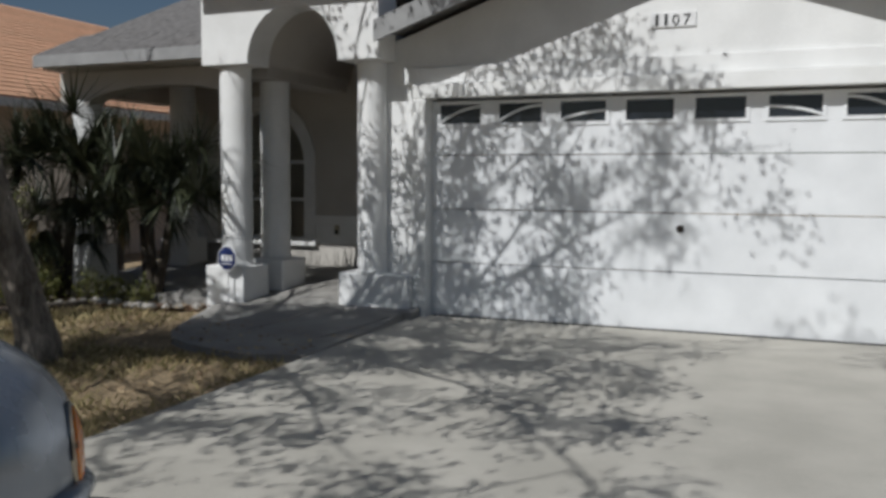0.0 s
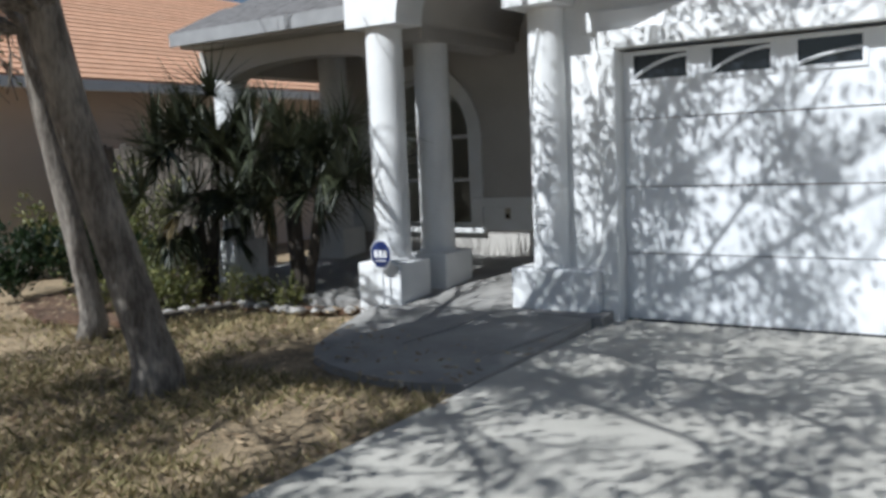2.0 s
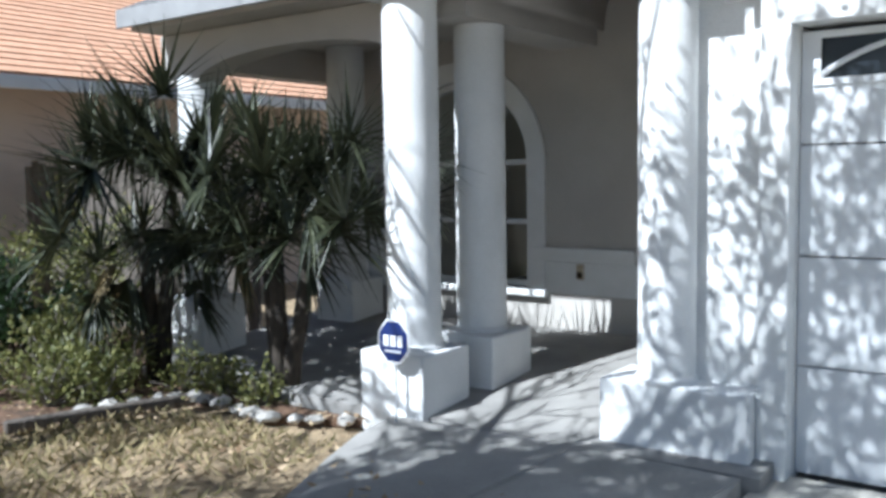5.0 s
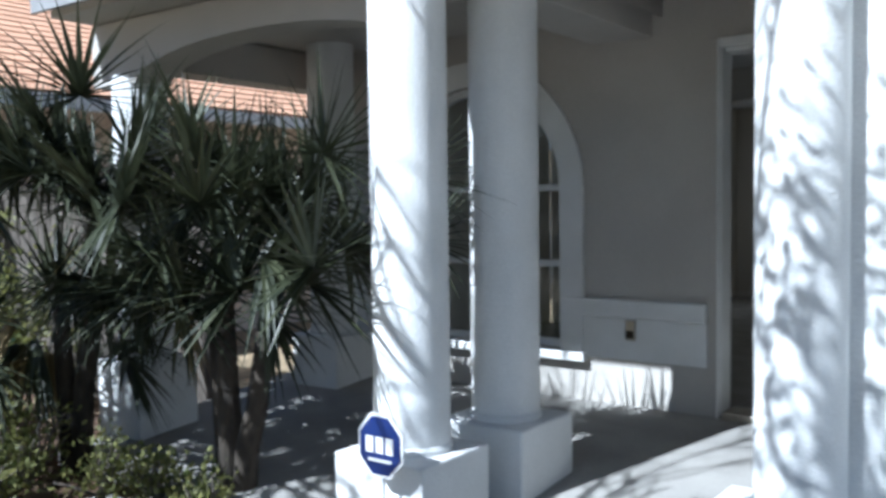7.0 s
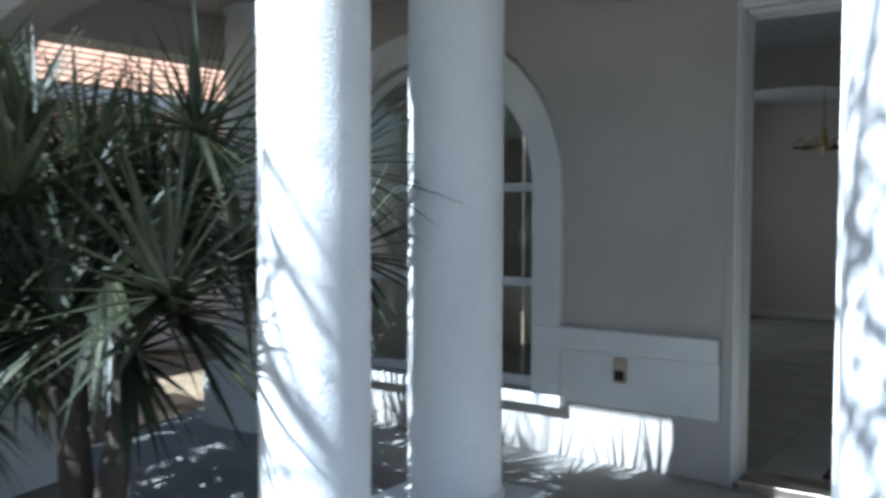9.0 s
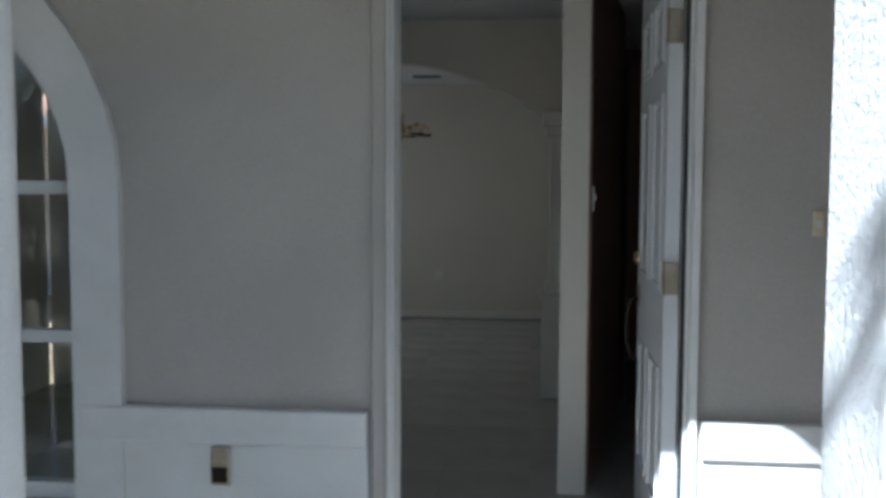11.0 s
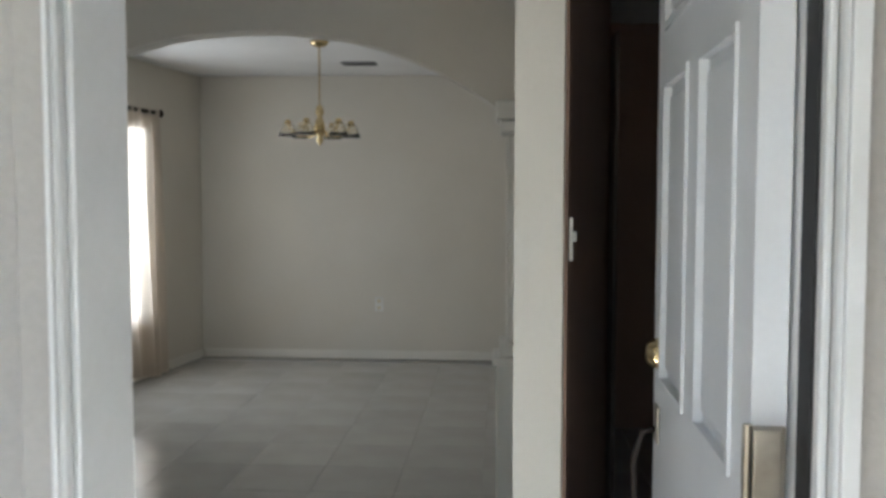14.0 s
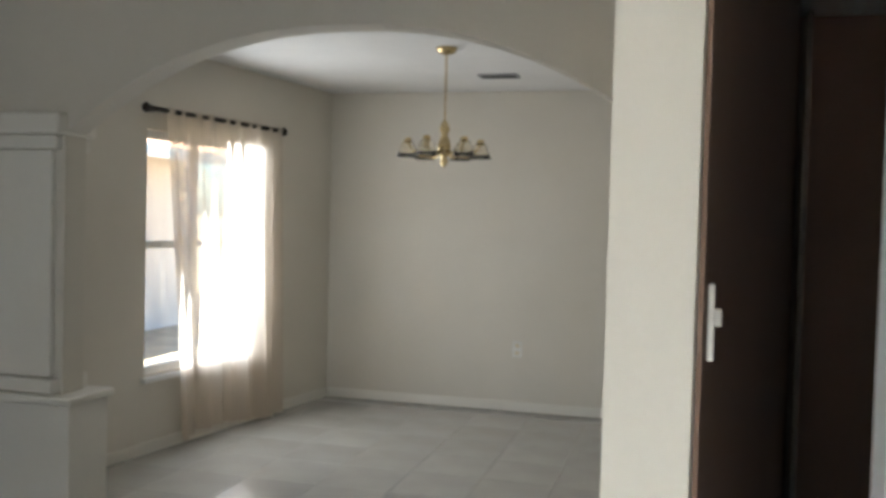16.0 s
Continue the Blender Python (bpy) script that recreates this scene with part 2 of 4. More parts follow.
def ground_z(x, y):
    """The ground falls gently from the house towards the street."""
    return -0.016 * (7.44 - max(-6.0, min(7.44, y)))


# ---- ground ----
bm = bmesh.new()
xs = [-600, -200, -60, -30, -20] + [-14 + 0.5 * i for i in range(45)] + [14, 30, 60, 200, 600]
ys = [-600, -200, -60, -30, -14] + [-8 + 0.5 * i for i in range(40)] + [16, 30, 60, 200, 600]
grid = [[bm.verts.new((x, y, ground_z(x, y) - 0.05 + (0.018 * noise.noise((x * 0.9, y * 0.9, 0)) if abs(x) < 14 and abs(y) < 12 else 0))) for x in xs] for y in ys]
for j in range(len(ys) - 1):
    for i in range(len(xs) - 1):
        bm.faces.new((grid[j][i], grid[j][i + 1], grid[j + 1][i + 1], grid[j + 1][i]))
thing("ground", bm, SOIL, "dry brown lawn soil with thin worn grass", "ground", kind="structure", smooth=True)

# driveway: concrete slabs with open joints
drive = empty("driveway", (0, 0, 0), "pale sunlit concrete driveway slabs with narrow joints", "driveway", kind="structure")
DX = [-2.62, 3.1]
DY = [-9.0, -4.0, 0.6, 7.52]
for x0, x1 in zip(DX, DX[1:]):
    for y0, y1 in zip(DY, DY[1:]):
        b = box(x0 + 0.006, x1 - 0.006, y0 + 0.006, y1 - 0.006, -0.12, 0.0, 0.008)
        for v in b.verts:
            v.co.z += ground_z(v.co.x, v.co.y)
        part("slab", b, CONCRETE, drive)


def ramp_z(y):
    """The entry walk climbs from the drive to the door."""
    return 0.0 + 0.25 * max(0.0, min(1.0, (y - 6.5) / 2.7)) - 0.016 * max(0, 6.9 - y)


walk_edge = [(-2.635, 7.15), (-2.635, 5.30), (-3.05, 5.20), (-3.42, 5.24), (-3.80, 5.36), (-4.10, 5.53), (-4.31, 5.79), (-4.45, 6.1), (-4.60, 6.45), (-4.69, 6.8), (-4.70, 7.12), (-3.5, 7.18)]
bm = panel(walk_edge, [], 0.12, slab(-0.12))
bmesh.ops.subdivide_edges(bm, edges=[e for e in bm.edges if e.calc_length() > 0.6], cuts=2)
for v in bm.verts:
    v.co.z += ramp_z(v.co.y) + 0.004
thing("entry_walk", bm, CONCRETE_OLD, "grey curved concrete entry walk", "walkway", kind="structure")
bm = bmesh.new()
ys2 = [7.19 + 0.2 * i for i in range(11)] + [9.37]
prev = None
for y in ys2:
    row = [bm.verts.new((x, y, ramp_z(y) + dz)) for x, dz in ((-7.25, -0.3), (-7.25, 0), (-2.56, 0), (-2.56, -0.3))]
    if prev:
        for a in range(3):
            bm.faces.new((prev[a], prev[a + 1], row[a + 1], row[a]))
    else:
        bm.faces.new(row)
    prev = row
bm.faces.new(prev)
thing("porch_floor", bm, CONCRETE_OLD, "grey concrete porch floor rising to the door", "porch floor", kind="structure")

# ---- house: garage wing ----
YG, YF = 7.44, 9.37  # garage front and the entry wall
GX0, GX1 = -2.51, 2.40
g_out = [(-3.30, -0.1), (3.05, -0.1), (3.05, 2.66), (-0.04, 3.72), (-3.30, 2.60)]
wall = thing("wall_garage", panel(g_out, [[(GX0, -0.09), (GX1, -0.09), (GX1, 2.16), (GX0, 2.16)]], 0.18, front(YG + 0.1)), STUCCO, "white stucco garage front in dappled tree shade", "wall", kind="structure")
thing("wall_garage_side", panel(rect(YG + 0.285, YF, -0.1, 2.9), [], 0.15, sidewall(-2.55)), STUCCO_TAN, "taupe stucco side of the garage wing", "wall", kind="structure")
thing("wall_garage_far", panel(rect(YG + 0.285, 16, -0.1, 2.7), [], 0.15, sidewall(2.88)), STUCCO, "white stucco far garage wall", "wall", kind="structure")
thing("garage_floor", panel(rect(-2.4, 2.87, YG + 0.29, 15.9), [], 0.1, slab(-0.12)), CONCRETE_OLD, "plain grey garage floor", "floor", kind="structure")
# raised band over the garage door
thing("trim", box(-2.86, 3.05, YG + 0.06, YG + 0.098, 2.305, 2.47, 0.008), STUCCO, "raised white stucco band over the garage door", "trim", kind="structure")
# frame of the garage opening with a shallow arched head
gf = empty("garage_door_frame", (GX0, YG, 0), "white painted frame round the garage opening", "door frame", kind="structure")
part("jamb", box(GX0 - 0.14, GX0, YG - 0.03, YG + 0.099, -0.02, 2.155, 0.006), TRIM, gf)
part("jamb", box(GX1, GX1 + 0.14, YG - 0.03, YG + 0.099, -0.02, 2.155, 0.006), TRIM, gf)
part("head", box(GX0 - 0.14, GX1 + 0.14, YG - 0.03, YG + 0.099, 2.157, 2.295, 0.006), TRIM, gf)

gd = empty("garage_door", (-0.04, YG + 0.16, 0), "white sectional garage door with a row of small windows", "garage door")
heights = [0.0, 0.535, 1.07, 1.605]
yd = YG + 0.14
for i, z0 in enumerate(heights):
    z1 = z0 + 0.529
    holes = []
    if i == 3:
        holes = [rect(GX0 + 0.614 * k + 0.08, GX0 + 0.614 * k + 0.53, 1.90, 2.11) for k in range(8)]
    sec = part("section", panel(rect(GX0 + 0.005, GX1 - 0.005, z0 + 0.004, z1), holes, 0.045, front(yd)), DOOR_WHITE, gd)
for k in range(8):
    u0, u1 = GX0 + 0.614 * k + 0.08, GX0 + 0.614 * k + 0.53
    win = part("window", panel(rect(u0 - 0.02, u1 + 0.02, 1.88, 2.13), [rect(u0 + 0.012, u1 - 0.012, 1.912, 2.098)], 0.012, front(yd - 0.013)), DOOR_WHITE, gd)
    part("pane", box(u0, u1, yd + 0.012, yd + 0.018, 1.90, 2.11), GLASS_DARK, win)
    if k not in (3, 4):
        # curved sunburst bar across the pane
        s = 1 if k < 3 else -1
        cx = (u0 + u1) / 2
        pts = [(cx + s * (-0.22 + 0.44 * a), yd + 0.004, 1.925 + 0.15 * (1 - (1 - a) ** 2) * (0.55 if k in (2, 5) else 1.0)) for a in (i / 8 for i in range(9))]
        part("sunburst_bar", tube(pts, [0.014] * 9, 6), DOOR_WHITE, win)
part("bottom_seal", box(GX0 + 0.01, GX1 - 0.01, yd + 0.004, yd + 0.04, -0.035, 0.001, 0.004), DARK, gd)
hd = part("handle", lathe([(0.035, 0), (0.035, 0.008), (0.02, 0.012), (0.02, 0.03), (0.012, 0.034)], n=16), DARK_METAL, gd, "black turn handle", world_space=False)
hd.matrix_parent_inverse = Matrix.Identity(4)
hd.matrix_basis = pose(-0.03, -0.022, 0.93, 90, 0, 0)

# number plate: two plain bars and two legible digits
plate = empty("house_number", (-0.17, YG + 0.09, 2.78), "white house number plate with black digits on the garage gable", "number plate")
part("plate", box(-0.37, 0.03, YG + 0.082, YG + 0.099, 2.72, 2.85, 0.004), SIGN_WHITE, plate)
for k, x in enumerate((-0.31, -0.23)):
    part("digit", box(x - 0.014, x + 0.014, YG + 0.076, YG + 0.081, 2.735, 2.835), DARK, plate)
for ch, x in (("0", -0.165), ("7", -0.07)):
    cu = bpy.data.curves.new("digit", "FONT")
    cu.body, cu.size, cu.extrude, cu.align_x = ch, 0.135, 0.002, "CENTER"
    cu.materials.append(DARK)
    tob = new("digit", cu)
    dg = bpy.context.evaluated_depsgraph_get()
    me = bpy.data.meshes.new_from_object(tob.evaluated_get(dg))
    bpy.data.objects.remove(tob)
    dob = new("digit", me)
    dob.parent = plate
    dob.matrix_basis = pose(x + 0.17 + 0.02, -0.012, -0.045, 90, 0, 0)

# garage roof with raking boards
roof = empty("garage_roof", (-0.04, YG, 2.6), "grey shingle gable roof over the garage", "roof", kind="structure")
for s in (-1, 1):
    u = lambda d, s=s: -0.04 + s * d
    b = bmesh.new()
    end = 2.84 if s < 0 else 3.55
    secs = [(0, 3.78), (end, 3.78 - 0.3437 * end)]
    vs = [b.verts.new((u(d), y, z + dz)) for y in (YG - 0.38, 9.36 if s < 0 else 16.0) for d, z in secs for dz in (0, 0.07)]
    for f in ((0, 1, 3, 2), (4, 6, 7, 5), (0, 4, 5, 1), (2, 3, 7, 6), (1, 5, 7, 3), (0, 2, 6, 4)):
        b.faces.new([vs[i] for i in f])
    part("roof_plane", b, SHINGLE, roof)
    b = bmesh.new()
    vs = [b.verts.new((u(d), y, z + dz)) for y in (YG - 0.41, YG - 0.382) for d, z in ((0.0, 3.78), (end + 0.01, 3.777 - 0.3437 * end)) for dz in (-0.13, 0.075)]
    for f in ((0, 1, 3, 2), (4, 6, 7, 5), (0, 4, 5, 1), (2, 3, 7, 6), (1, 5, 7, 3), (0, 2, 6, 4)):
        b.faces.new([vs[i] for i in f])
    part("barge_board", b, FASCIA, roof, "grey raking fascia board")

# ---- house: entry wall, with door and arched window ----
ZF = 0.28  # floor level indoors
DX0, DX1, DZ = -4.07, -3.16, 2.35
WX0, WX1, WS, WSP, WT = -6.46, -5.08, 0.56, 1.59, 2.28
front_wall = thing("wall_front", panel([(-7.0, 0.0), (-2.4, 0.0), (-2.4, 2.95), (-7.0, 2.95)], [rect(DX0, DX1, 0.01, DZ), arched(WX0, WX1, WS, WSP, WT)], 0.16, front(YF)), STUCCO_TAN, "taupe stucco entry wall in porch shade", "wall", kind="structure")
# pale band at the foot of the wall, with its ledge
for x0, x1 in ((WX1 + 0.02, DX0 - 0.064), (DX1 + 0.034, -2.56), (-6.98, WX0 - 0.02)):
    tr = empty("trim", (x0, YF, 0.5), "white stucco wainscot band with a moulded ledge", "trim", kind="structure")
    part("band", box(x0, x1, YF - 0.018, YF - 0.002, 0.53, 0.785, 0.004), TRIM, tr)
    part("ledge", box(x0, x1, YF - 0.045, YF - 0.002, 0.787, 0.90, 0.008), TRIM, tr)

win = empty("window_1", (-5.77, YF, WS), "white arched front window with dark panes", "window", kind="structure")
outer = arched(WX0 - 0.16, WX1 + 0.16, 0.902, WSP, WT + 0.16)
inner = arched(WX0, WX1, 0.901, WSP, WT)
ring = [(WX0 - 0.16, 0.50), (WX1 + 0.16, 0.50)] + outer[2:]
part("casing", panel(ring, [arched(WX0, WX1, WS, WSP, WT)], 0.035, front(YF - 0.037)), TRIM, win)
fr = part("window_frame", panel(arched(WX0, WX1, WS, WSP, WT), [arched(WX0 + 0.05, WX1 - 0.05, WS + 0.05, WSP, WT - 0.05)], 0.05, front(YF + 0.06)), TRIM, win)
for z in (1.10, WSP):
    part("muntin", box(WX0 + 0.03, WX1 - 0.03, YF + 0.065, YF + 0.105, z - 0.022, z + 0.022, 0.004), TRIM, fr)
part("muntin", box(-5.79, -5.75, YF + 0.067, YF + 0.103, WS + 0.04, WT - 0.04, 0.004), TRIM, fr)
part("window_sill", box(WX0 - 0.18, WX1 + 0.18, YF - 0.07, YF + 0.06, WS - 0.06, WS - 0.002, 0.008), TRIM, win)
pane = part("pane", panel(arched(WX0 + 0.03, WX1 - 0.03, WS + 0.03, WSP, WT - 0.03), [], 0.006, front(YF + 0.082)), GLASS, win)
pane.visible_shadow = False

# outdoor outlet
ol = empty("outdoor_outlet", (-4.60, YF - 0.02, 0.70), "grey weathered outdoor outlet box on the white band", "outlet")
part("cover", box(-4.63, -4.57, YF - 0.04, YF - 0.0185, 0.655, 0.775, 0.004), NICKEL, ol)
part("flap", box(-4.625, -4.575, YF - 0.05, YF - 0.041, 0.667, 0.715, 0.004), DARK_METAL, ol)

# front door: casing, threshold and the leaf standing open
df = empty("door_frame", (-3.62, YF, ZF), "white painted front door frame with moulded casing", "door frame", kind="structure")
for x0, x1 in ((DX0 - 0.005, DX0 + 0.008), (DX1 - 0.005, DX1 + 0.022)):
    part("casing", box(x0, x1, YF - 0.03, YF - 0.001, ZF - 0.03, DZ + 0.05, 0.007), TRIM, df)
    part("casing_bead", box(x0 + 0.003, x1 - 0.003, YF - 0.042, YF - 0.031, ZF - 0.03, DZ + 0.035, 0.002), TRIM, df)
part("casing", box(DX0 + 0.009, DX1 - 0.006, YF - 0.03, YF - 0.001, DZ - 0.004, DZ + 0.05, 0.007), TRIM, df)
part("jamb", box(DX0 + 0.002, DX0 + 0.014, YF + 0.001, YF + 0.16, ZF - 0.02, DZ - 0.002, 0.003), TRIM, df)
part("jamb", box(DX1 - 0.013, DX1 - 0.002, YF + 0.001, YF + 0.16, ZF - 0.02, DZ - 0.002, 0.003), TRIM, df)
part("outer_casing", box(DX0 - 0.05, DX0 - 0.006, YF - 0.024, YF - 0.001, ZF - 0.03, DZ + 0.05, 0.005), STUCCO_TAN, df, "taupe painted outer casing")
part("weatherstrip", box(DX1 - 0.0175, DX1 - 0.0135, YF + 0.02, YF + 0.065, ZF, DZ - 0.03), DARK, df, "black rubber weatherstrip")
part("head_jamb", box(DX0 + 0.03, DX1 - 0.03, YF + 0.001, YF + 0.16, DZ - 0.028, DZ - 0.004, 0.003), TRIM, df)
part("threshold", box(DX0 + 0.03, DX1 - 0.03, YF - 0.05, YF + 0.17, ZF - 0.05, ZF + 0.012, 0.006), NICKEL, df, "worn metal threshold")

# door leaf: built lying along +x from its hinge, facing -y, then swung open
DW, DH = 0.82, 2.04
leaf = empty("front_door", pose(DX1 - 0.041, YF + 0.095, ZF + 0.015, 0, 0, 88.8), "white six-panel front door standing open", "door")
zs = [(0.24, 0.72), (0.97, 1.60), (1.70, 1.92)]
cols = [(0.11, 0.37), (0.47, 0.73)]
pan = [rect(u0, u1, v0, v1) for v0, v1 in zs for u0, u1 in cols]
part("leaf", panel(rect(0.004, DW, 0, DH), pan, 0.044, lambda u, v, w: (u, w - 0.022, v)), DOOR_WHITE, leaf, world_space=False)
for v0, v1 in zs:
    for u0, u1 in cols:
        part("door_panel", box(u0 - 0.001, u1 + 0.001, -0.010, 0.010, v0 - 0.001, v1 + 0.001), DOOR_WHITE, leaf, world_space=False)
        part("raised_field", box(u0 + 0.035, u1 - 0.035, -0.019, 0.019, v0 + 0.035, v1 - 0.035, 0.008), DOOR_WHITE, leaf, world_space=False)
        b = panel(rect(u0, u1, v0, v1), [rect(u0 + 0.014, u1 - 0.014, v0 + 0.014, v1 - 0.014)], 0.054, lambda u, v, w: (u, w - 0.027, v))
        part("moulding", b, DOOR_WHITE, leaf, world_space=False)
for z in (0.24, 1.02, 1.79):
    hg = part("hinge", box(-0.004, 0.003, -0.02, 0.02, z - 0.05, z + 0.05), NICKEL, leaf, "aged metal hinge", world_space=False)
    part("hinge_leaf", box(-0.018, -0.005, -0.012, 0.024, z - 0.05, z + 0.05, 0.002), NICKEL, leaf, world_space=False)
    part("hinge_pin", lathe([(0.006, z - 0.055), (0.006, z + 0.055)], (-0.011, 0.03, 0), 10), NICKEL, leaf, world_space=False)
db = part("deadbolt", lathe([(0.032, 0), (0.032, 0.01), (0.024, 0.022), (0.02, 0.026)], n=24), BRASS, leaf, "brass deadbolt", True, world_space=False)
db.matrix_basis = pose(DW - 0.065, 0.022, 1.03, -90, 0, 0)
db = part("thumb_turn", lathe([(0.032, 0), (0.03, 0.01), (0.012, 0.014), (0.008, 0.035)], n=24), BRASS, leaf, "brass thumb turn", True, world_space=False)
db.matrix_basis = pose(DW - 0.065, -0.022, 1.03, 90, 0, 0)
part("bolt_plate", box(DW - 0.001, DW + 0.003, -0.014, 0.014, 0.99, 1.07), BRASS, leaf, world_space=False)
grip = tube([(DW - 0.065, 0.022, 0.87), (DW - 0.065, 0.055, 0.86), (DW - 0.065, 0.072, 0.80), (DW - 0.065, 0.07, 0.70), (DW - 0.065, 0.05, 0.63), (DW - 0.065, 0.022, 0.62)], [0.006, 0.0065, 0.007, 0.007, 0.0065, 0.006], 10)
part("handle", grip, DARK_METAL, leaf, "dark bronze pull handle", True, world_space=False)
part("handle_plate", box(DW - 0.09, DW - 0.04, 0.0225, 0.028, 0.84, 0.92, 0.003), NICKEL, leaf, world_space=False)
kb = part("knob", lathe([(0.03, 0), (0.03, 0.006), (0.011, 0.012), (0.011, 0.03), (0.026, 0.042), (0.028, 0.055), (0.018, 0.066)], n=24), BRASS, leaf, "brass knob", True, world_space=False)
kb.matrix_basis = pose(DW - 0.065, -0.022, 0.88, 90, 0, 0)

# doorbell
bell = empty("doorbell", (-2.80, YF - 0.01, 1.49), "small cream plastic doorbell button on the stucco", "doorbell")
part("housing", box(-2.817, -2.783, YF - 0.016, YF - 0.002, 1.455, 1.53, 0.005), PLASTIC, bell)
part("button", box(-2.808, -2.792, YF - 0.021, YF - 0.017, 1.48, 1.505, 0.002), WHITE_PLASTIC, bell)


# ---- porch: columns, beams, roof ----
def column(x, y, zb, zt, top, r=0.167, half=0.24, label="round white porch column on a square plinth"):
    """Plinth from zb to zt, then the shaft up to top."""
    c = empty("porch_column", (x, y, zb), label, "column", "porch columns")
    part("plinth", box(x - half, x + half, y - half, y + half, zb - 0.12, zt, 0.012), STUCCO, c)
    part("shaft", lathe([(r + 0.012, zt), (r + 0.012, zt + 0.02), (r, zt + 0.035), (r, top)], (x, y, 0), 96), STUCCO, c)
    return c


column(-4.715, 7.375, 0.02, 0.435, 2.545)
column(-4.645, 8.015, 0.10, 0.46, 2.45, label="round white porch column in shade on a square plinth")
column(-7.14, 7.74, 0.05, 0.55, 2.3, half=0.215, label="round white corner column behind the palms")
column(-6.78, 9.06, 0.16, 0.58, 2.63, half=0.215, label="round white column beside the window")
# engaged column at the garage corner, on a longer plinth
c = empty("porch_column", (-3.18, 7.5, 0), "round white column set against the garage corner", "column", "porch columns")
part("plinth", box(-3.44, GX0 - 0.142, YG - 0.12, YG + 0.28, -0.12, 0.41, 0.012), STUCCO, c)
part("shaft", lathe([(0.160, 0.41), (0.160, 0.43), (0.148, 0.445), (0.148, 2.53)], (-3.125, 7.465, 0), 96), STUCCO, c)

# front beam with a shallow arch, the entry arch and the beam along the porch side
b0 = arched(-6.98, -4.93, 2.10, 2.24, 2.43, 16)
beam_out = [(-7.42, 2.62), (-7.42, 2.24)] + [(u, v) for u, v in reversed(b0[2:])] + [(-4.93, 2.24), (-4.93, 2.62)]
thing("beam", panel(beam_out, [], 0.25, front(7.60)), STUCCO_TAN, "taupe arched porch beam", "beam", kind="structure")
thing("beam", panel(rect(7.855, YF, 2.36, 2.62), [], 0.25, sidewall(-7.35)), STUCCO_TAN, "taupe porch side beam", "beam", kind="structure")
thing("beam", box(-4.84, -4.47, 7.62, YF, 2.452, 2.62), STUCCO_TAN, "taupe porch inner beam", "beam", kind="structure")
c0, r0, sp = -3.88, 0.53, 2.56
arc = [(c0 + r0 * math.cos(a), sp + 0.56 * math.sin(a)) for a in (math.pi * i / 24 for i in range(25))]
entry = [(-4.98, 2.55), (c0 - r0, 2.55)] + [(u, v) for u, v in reversed(arc)] + [(c0 + r0, 2.535), (-2.90, 2.535), (-2.90, 3.42), (-4.98, 3.42)]
thing("wall_entry_arch", panel(entry, [], 0.40, front(7.15)), STUCCO, "white stucco entry gable with a round arch", "wall", kind="structure")
# barrel soffit behind the arch
bm = bmesh.new()
r1 = None
for u, v in arc:
    row = [bm.verts.new((u, 7.56, v)), bm.verts.new((u, YF, v)), bm.verts.new((u, YF, v + 0.12)), bm.verts.new((u, 7.56, v + 0.12))]
    if r1:
        for i in range(4):
            bm.faces.new((r1[i], r1[(i + 1) % 4], row[(i + 1) % 4], row[i]))
    r1 = row
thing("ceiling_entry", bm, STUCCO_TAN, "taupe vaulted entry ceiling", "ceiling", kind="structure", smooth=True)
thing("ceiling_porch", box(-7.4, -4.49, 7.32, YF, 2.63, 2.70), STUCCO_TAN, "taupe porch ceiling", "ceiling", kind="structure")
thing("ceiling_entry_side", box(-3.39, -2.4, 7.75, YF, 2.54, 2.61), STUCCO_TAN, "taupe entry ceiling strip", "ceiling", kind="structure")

proof = empty("porch_roof", (-6, 7, 2.62), "grey shingle porch roof with a pale fascia", "roof", kind="structure")
b = bmesh.new()
vs = [b.verts.new(p) for p in ((-7.45, 7.25, 2.705), (-4.985, 7.25, 2.705), (-4.985, 10.2, 4.1), (-6.9, 10.2, 4.1), (-7.45, 7.25, 2.77), (-4.985, 7.25, 2.77), (-4.985, 10.2, 4.17), (-6.9, 10.2, 4.17))]
for f in ((0, 1, 2, 3), (7, 6, 5, 4), (0, 4, 5, 1), (1, 5, 6, 2), (2, 6, 7, 3), (3, 7, 4, 0)):
    b.faces.new([vs[i] for i in f])
part("roof_plane", b, SHINGLE, proof)
part("fascia", box(-7.45, -4.985, 7.22, 7.249, 2.645, 2.78, 0.004), FASCIA, proof)
part("soffit", box(-7.45, -4.985, 7.25, 7.319, 2.68, 2.70), TRIM, proof)
for row in range(5):
    y = 7.23 + 0.14 * row
    z = 2.782 + (y - 7.25) * 0.45
    x = -7.45
    k = 0
    while x < -5.02:
        w = 0.28 + 0.03 * ((k * 7 + row * 3) % 4)
        b = box(x + 0.006, min(x + w, -4.985) - 0.006, y, y + 0.2, z, z + 0.012)
        for v in b.verts:
            v.co.z += (v.co.y - y) * 0.452
        part("shingle", b, SHINGLE, proof)
        x += w
        k += 1
er = empty("entry_roof", (-3.9, 7, 3.4), "grey shingle roof over the entry gable", "roof", kind="structure")
part("roof_plane", box(-5.04, -2.86, 6.9, 11.5, 3.425, 3.515, 0.01), SHINGLE, er)
part("fascia", box(-5.04, -2.86, 6.86, 6.899, 3.36, 3.51, 0.004), FASCIA, er)

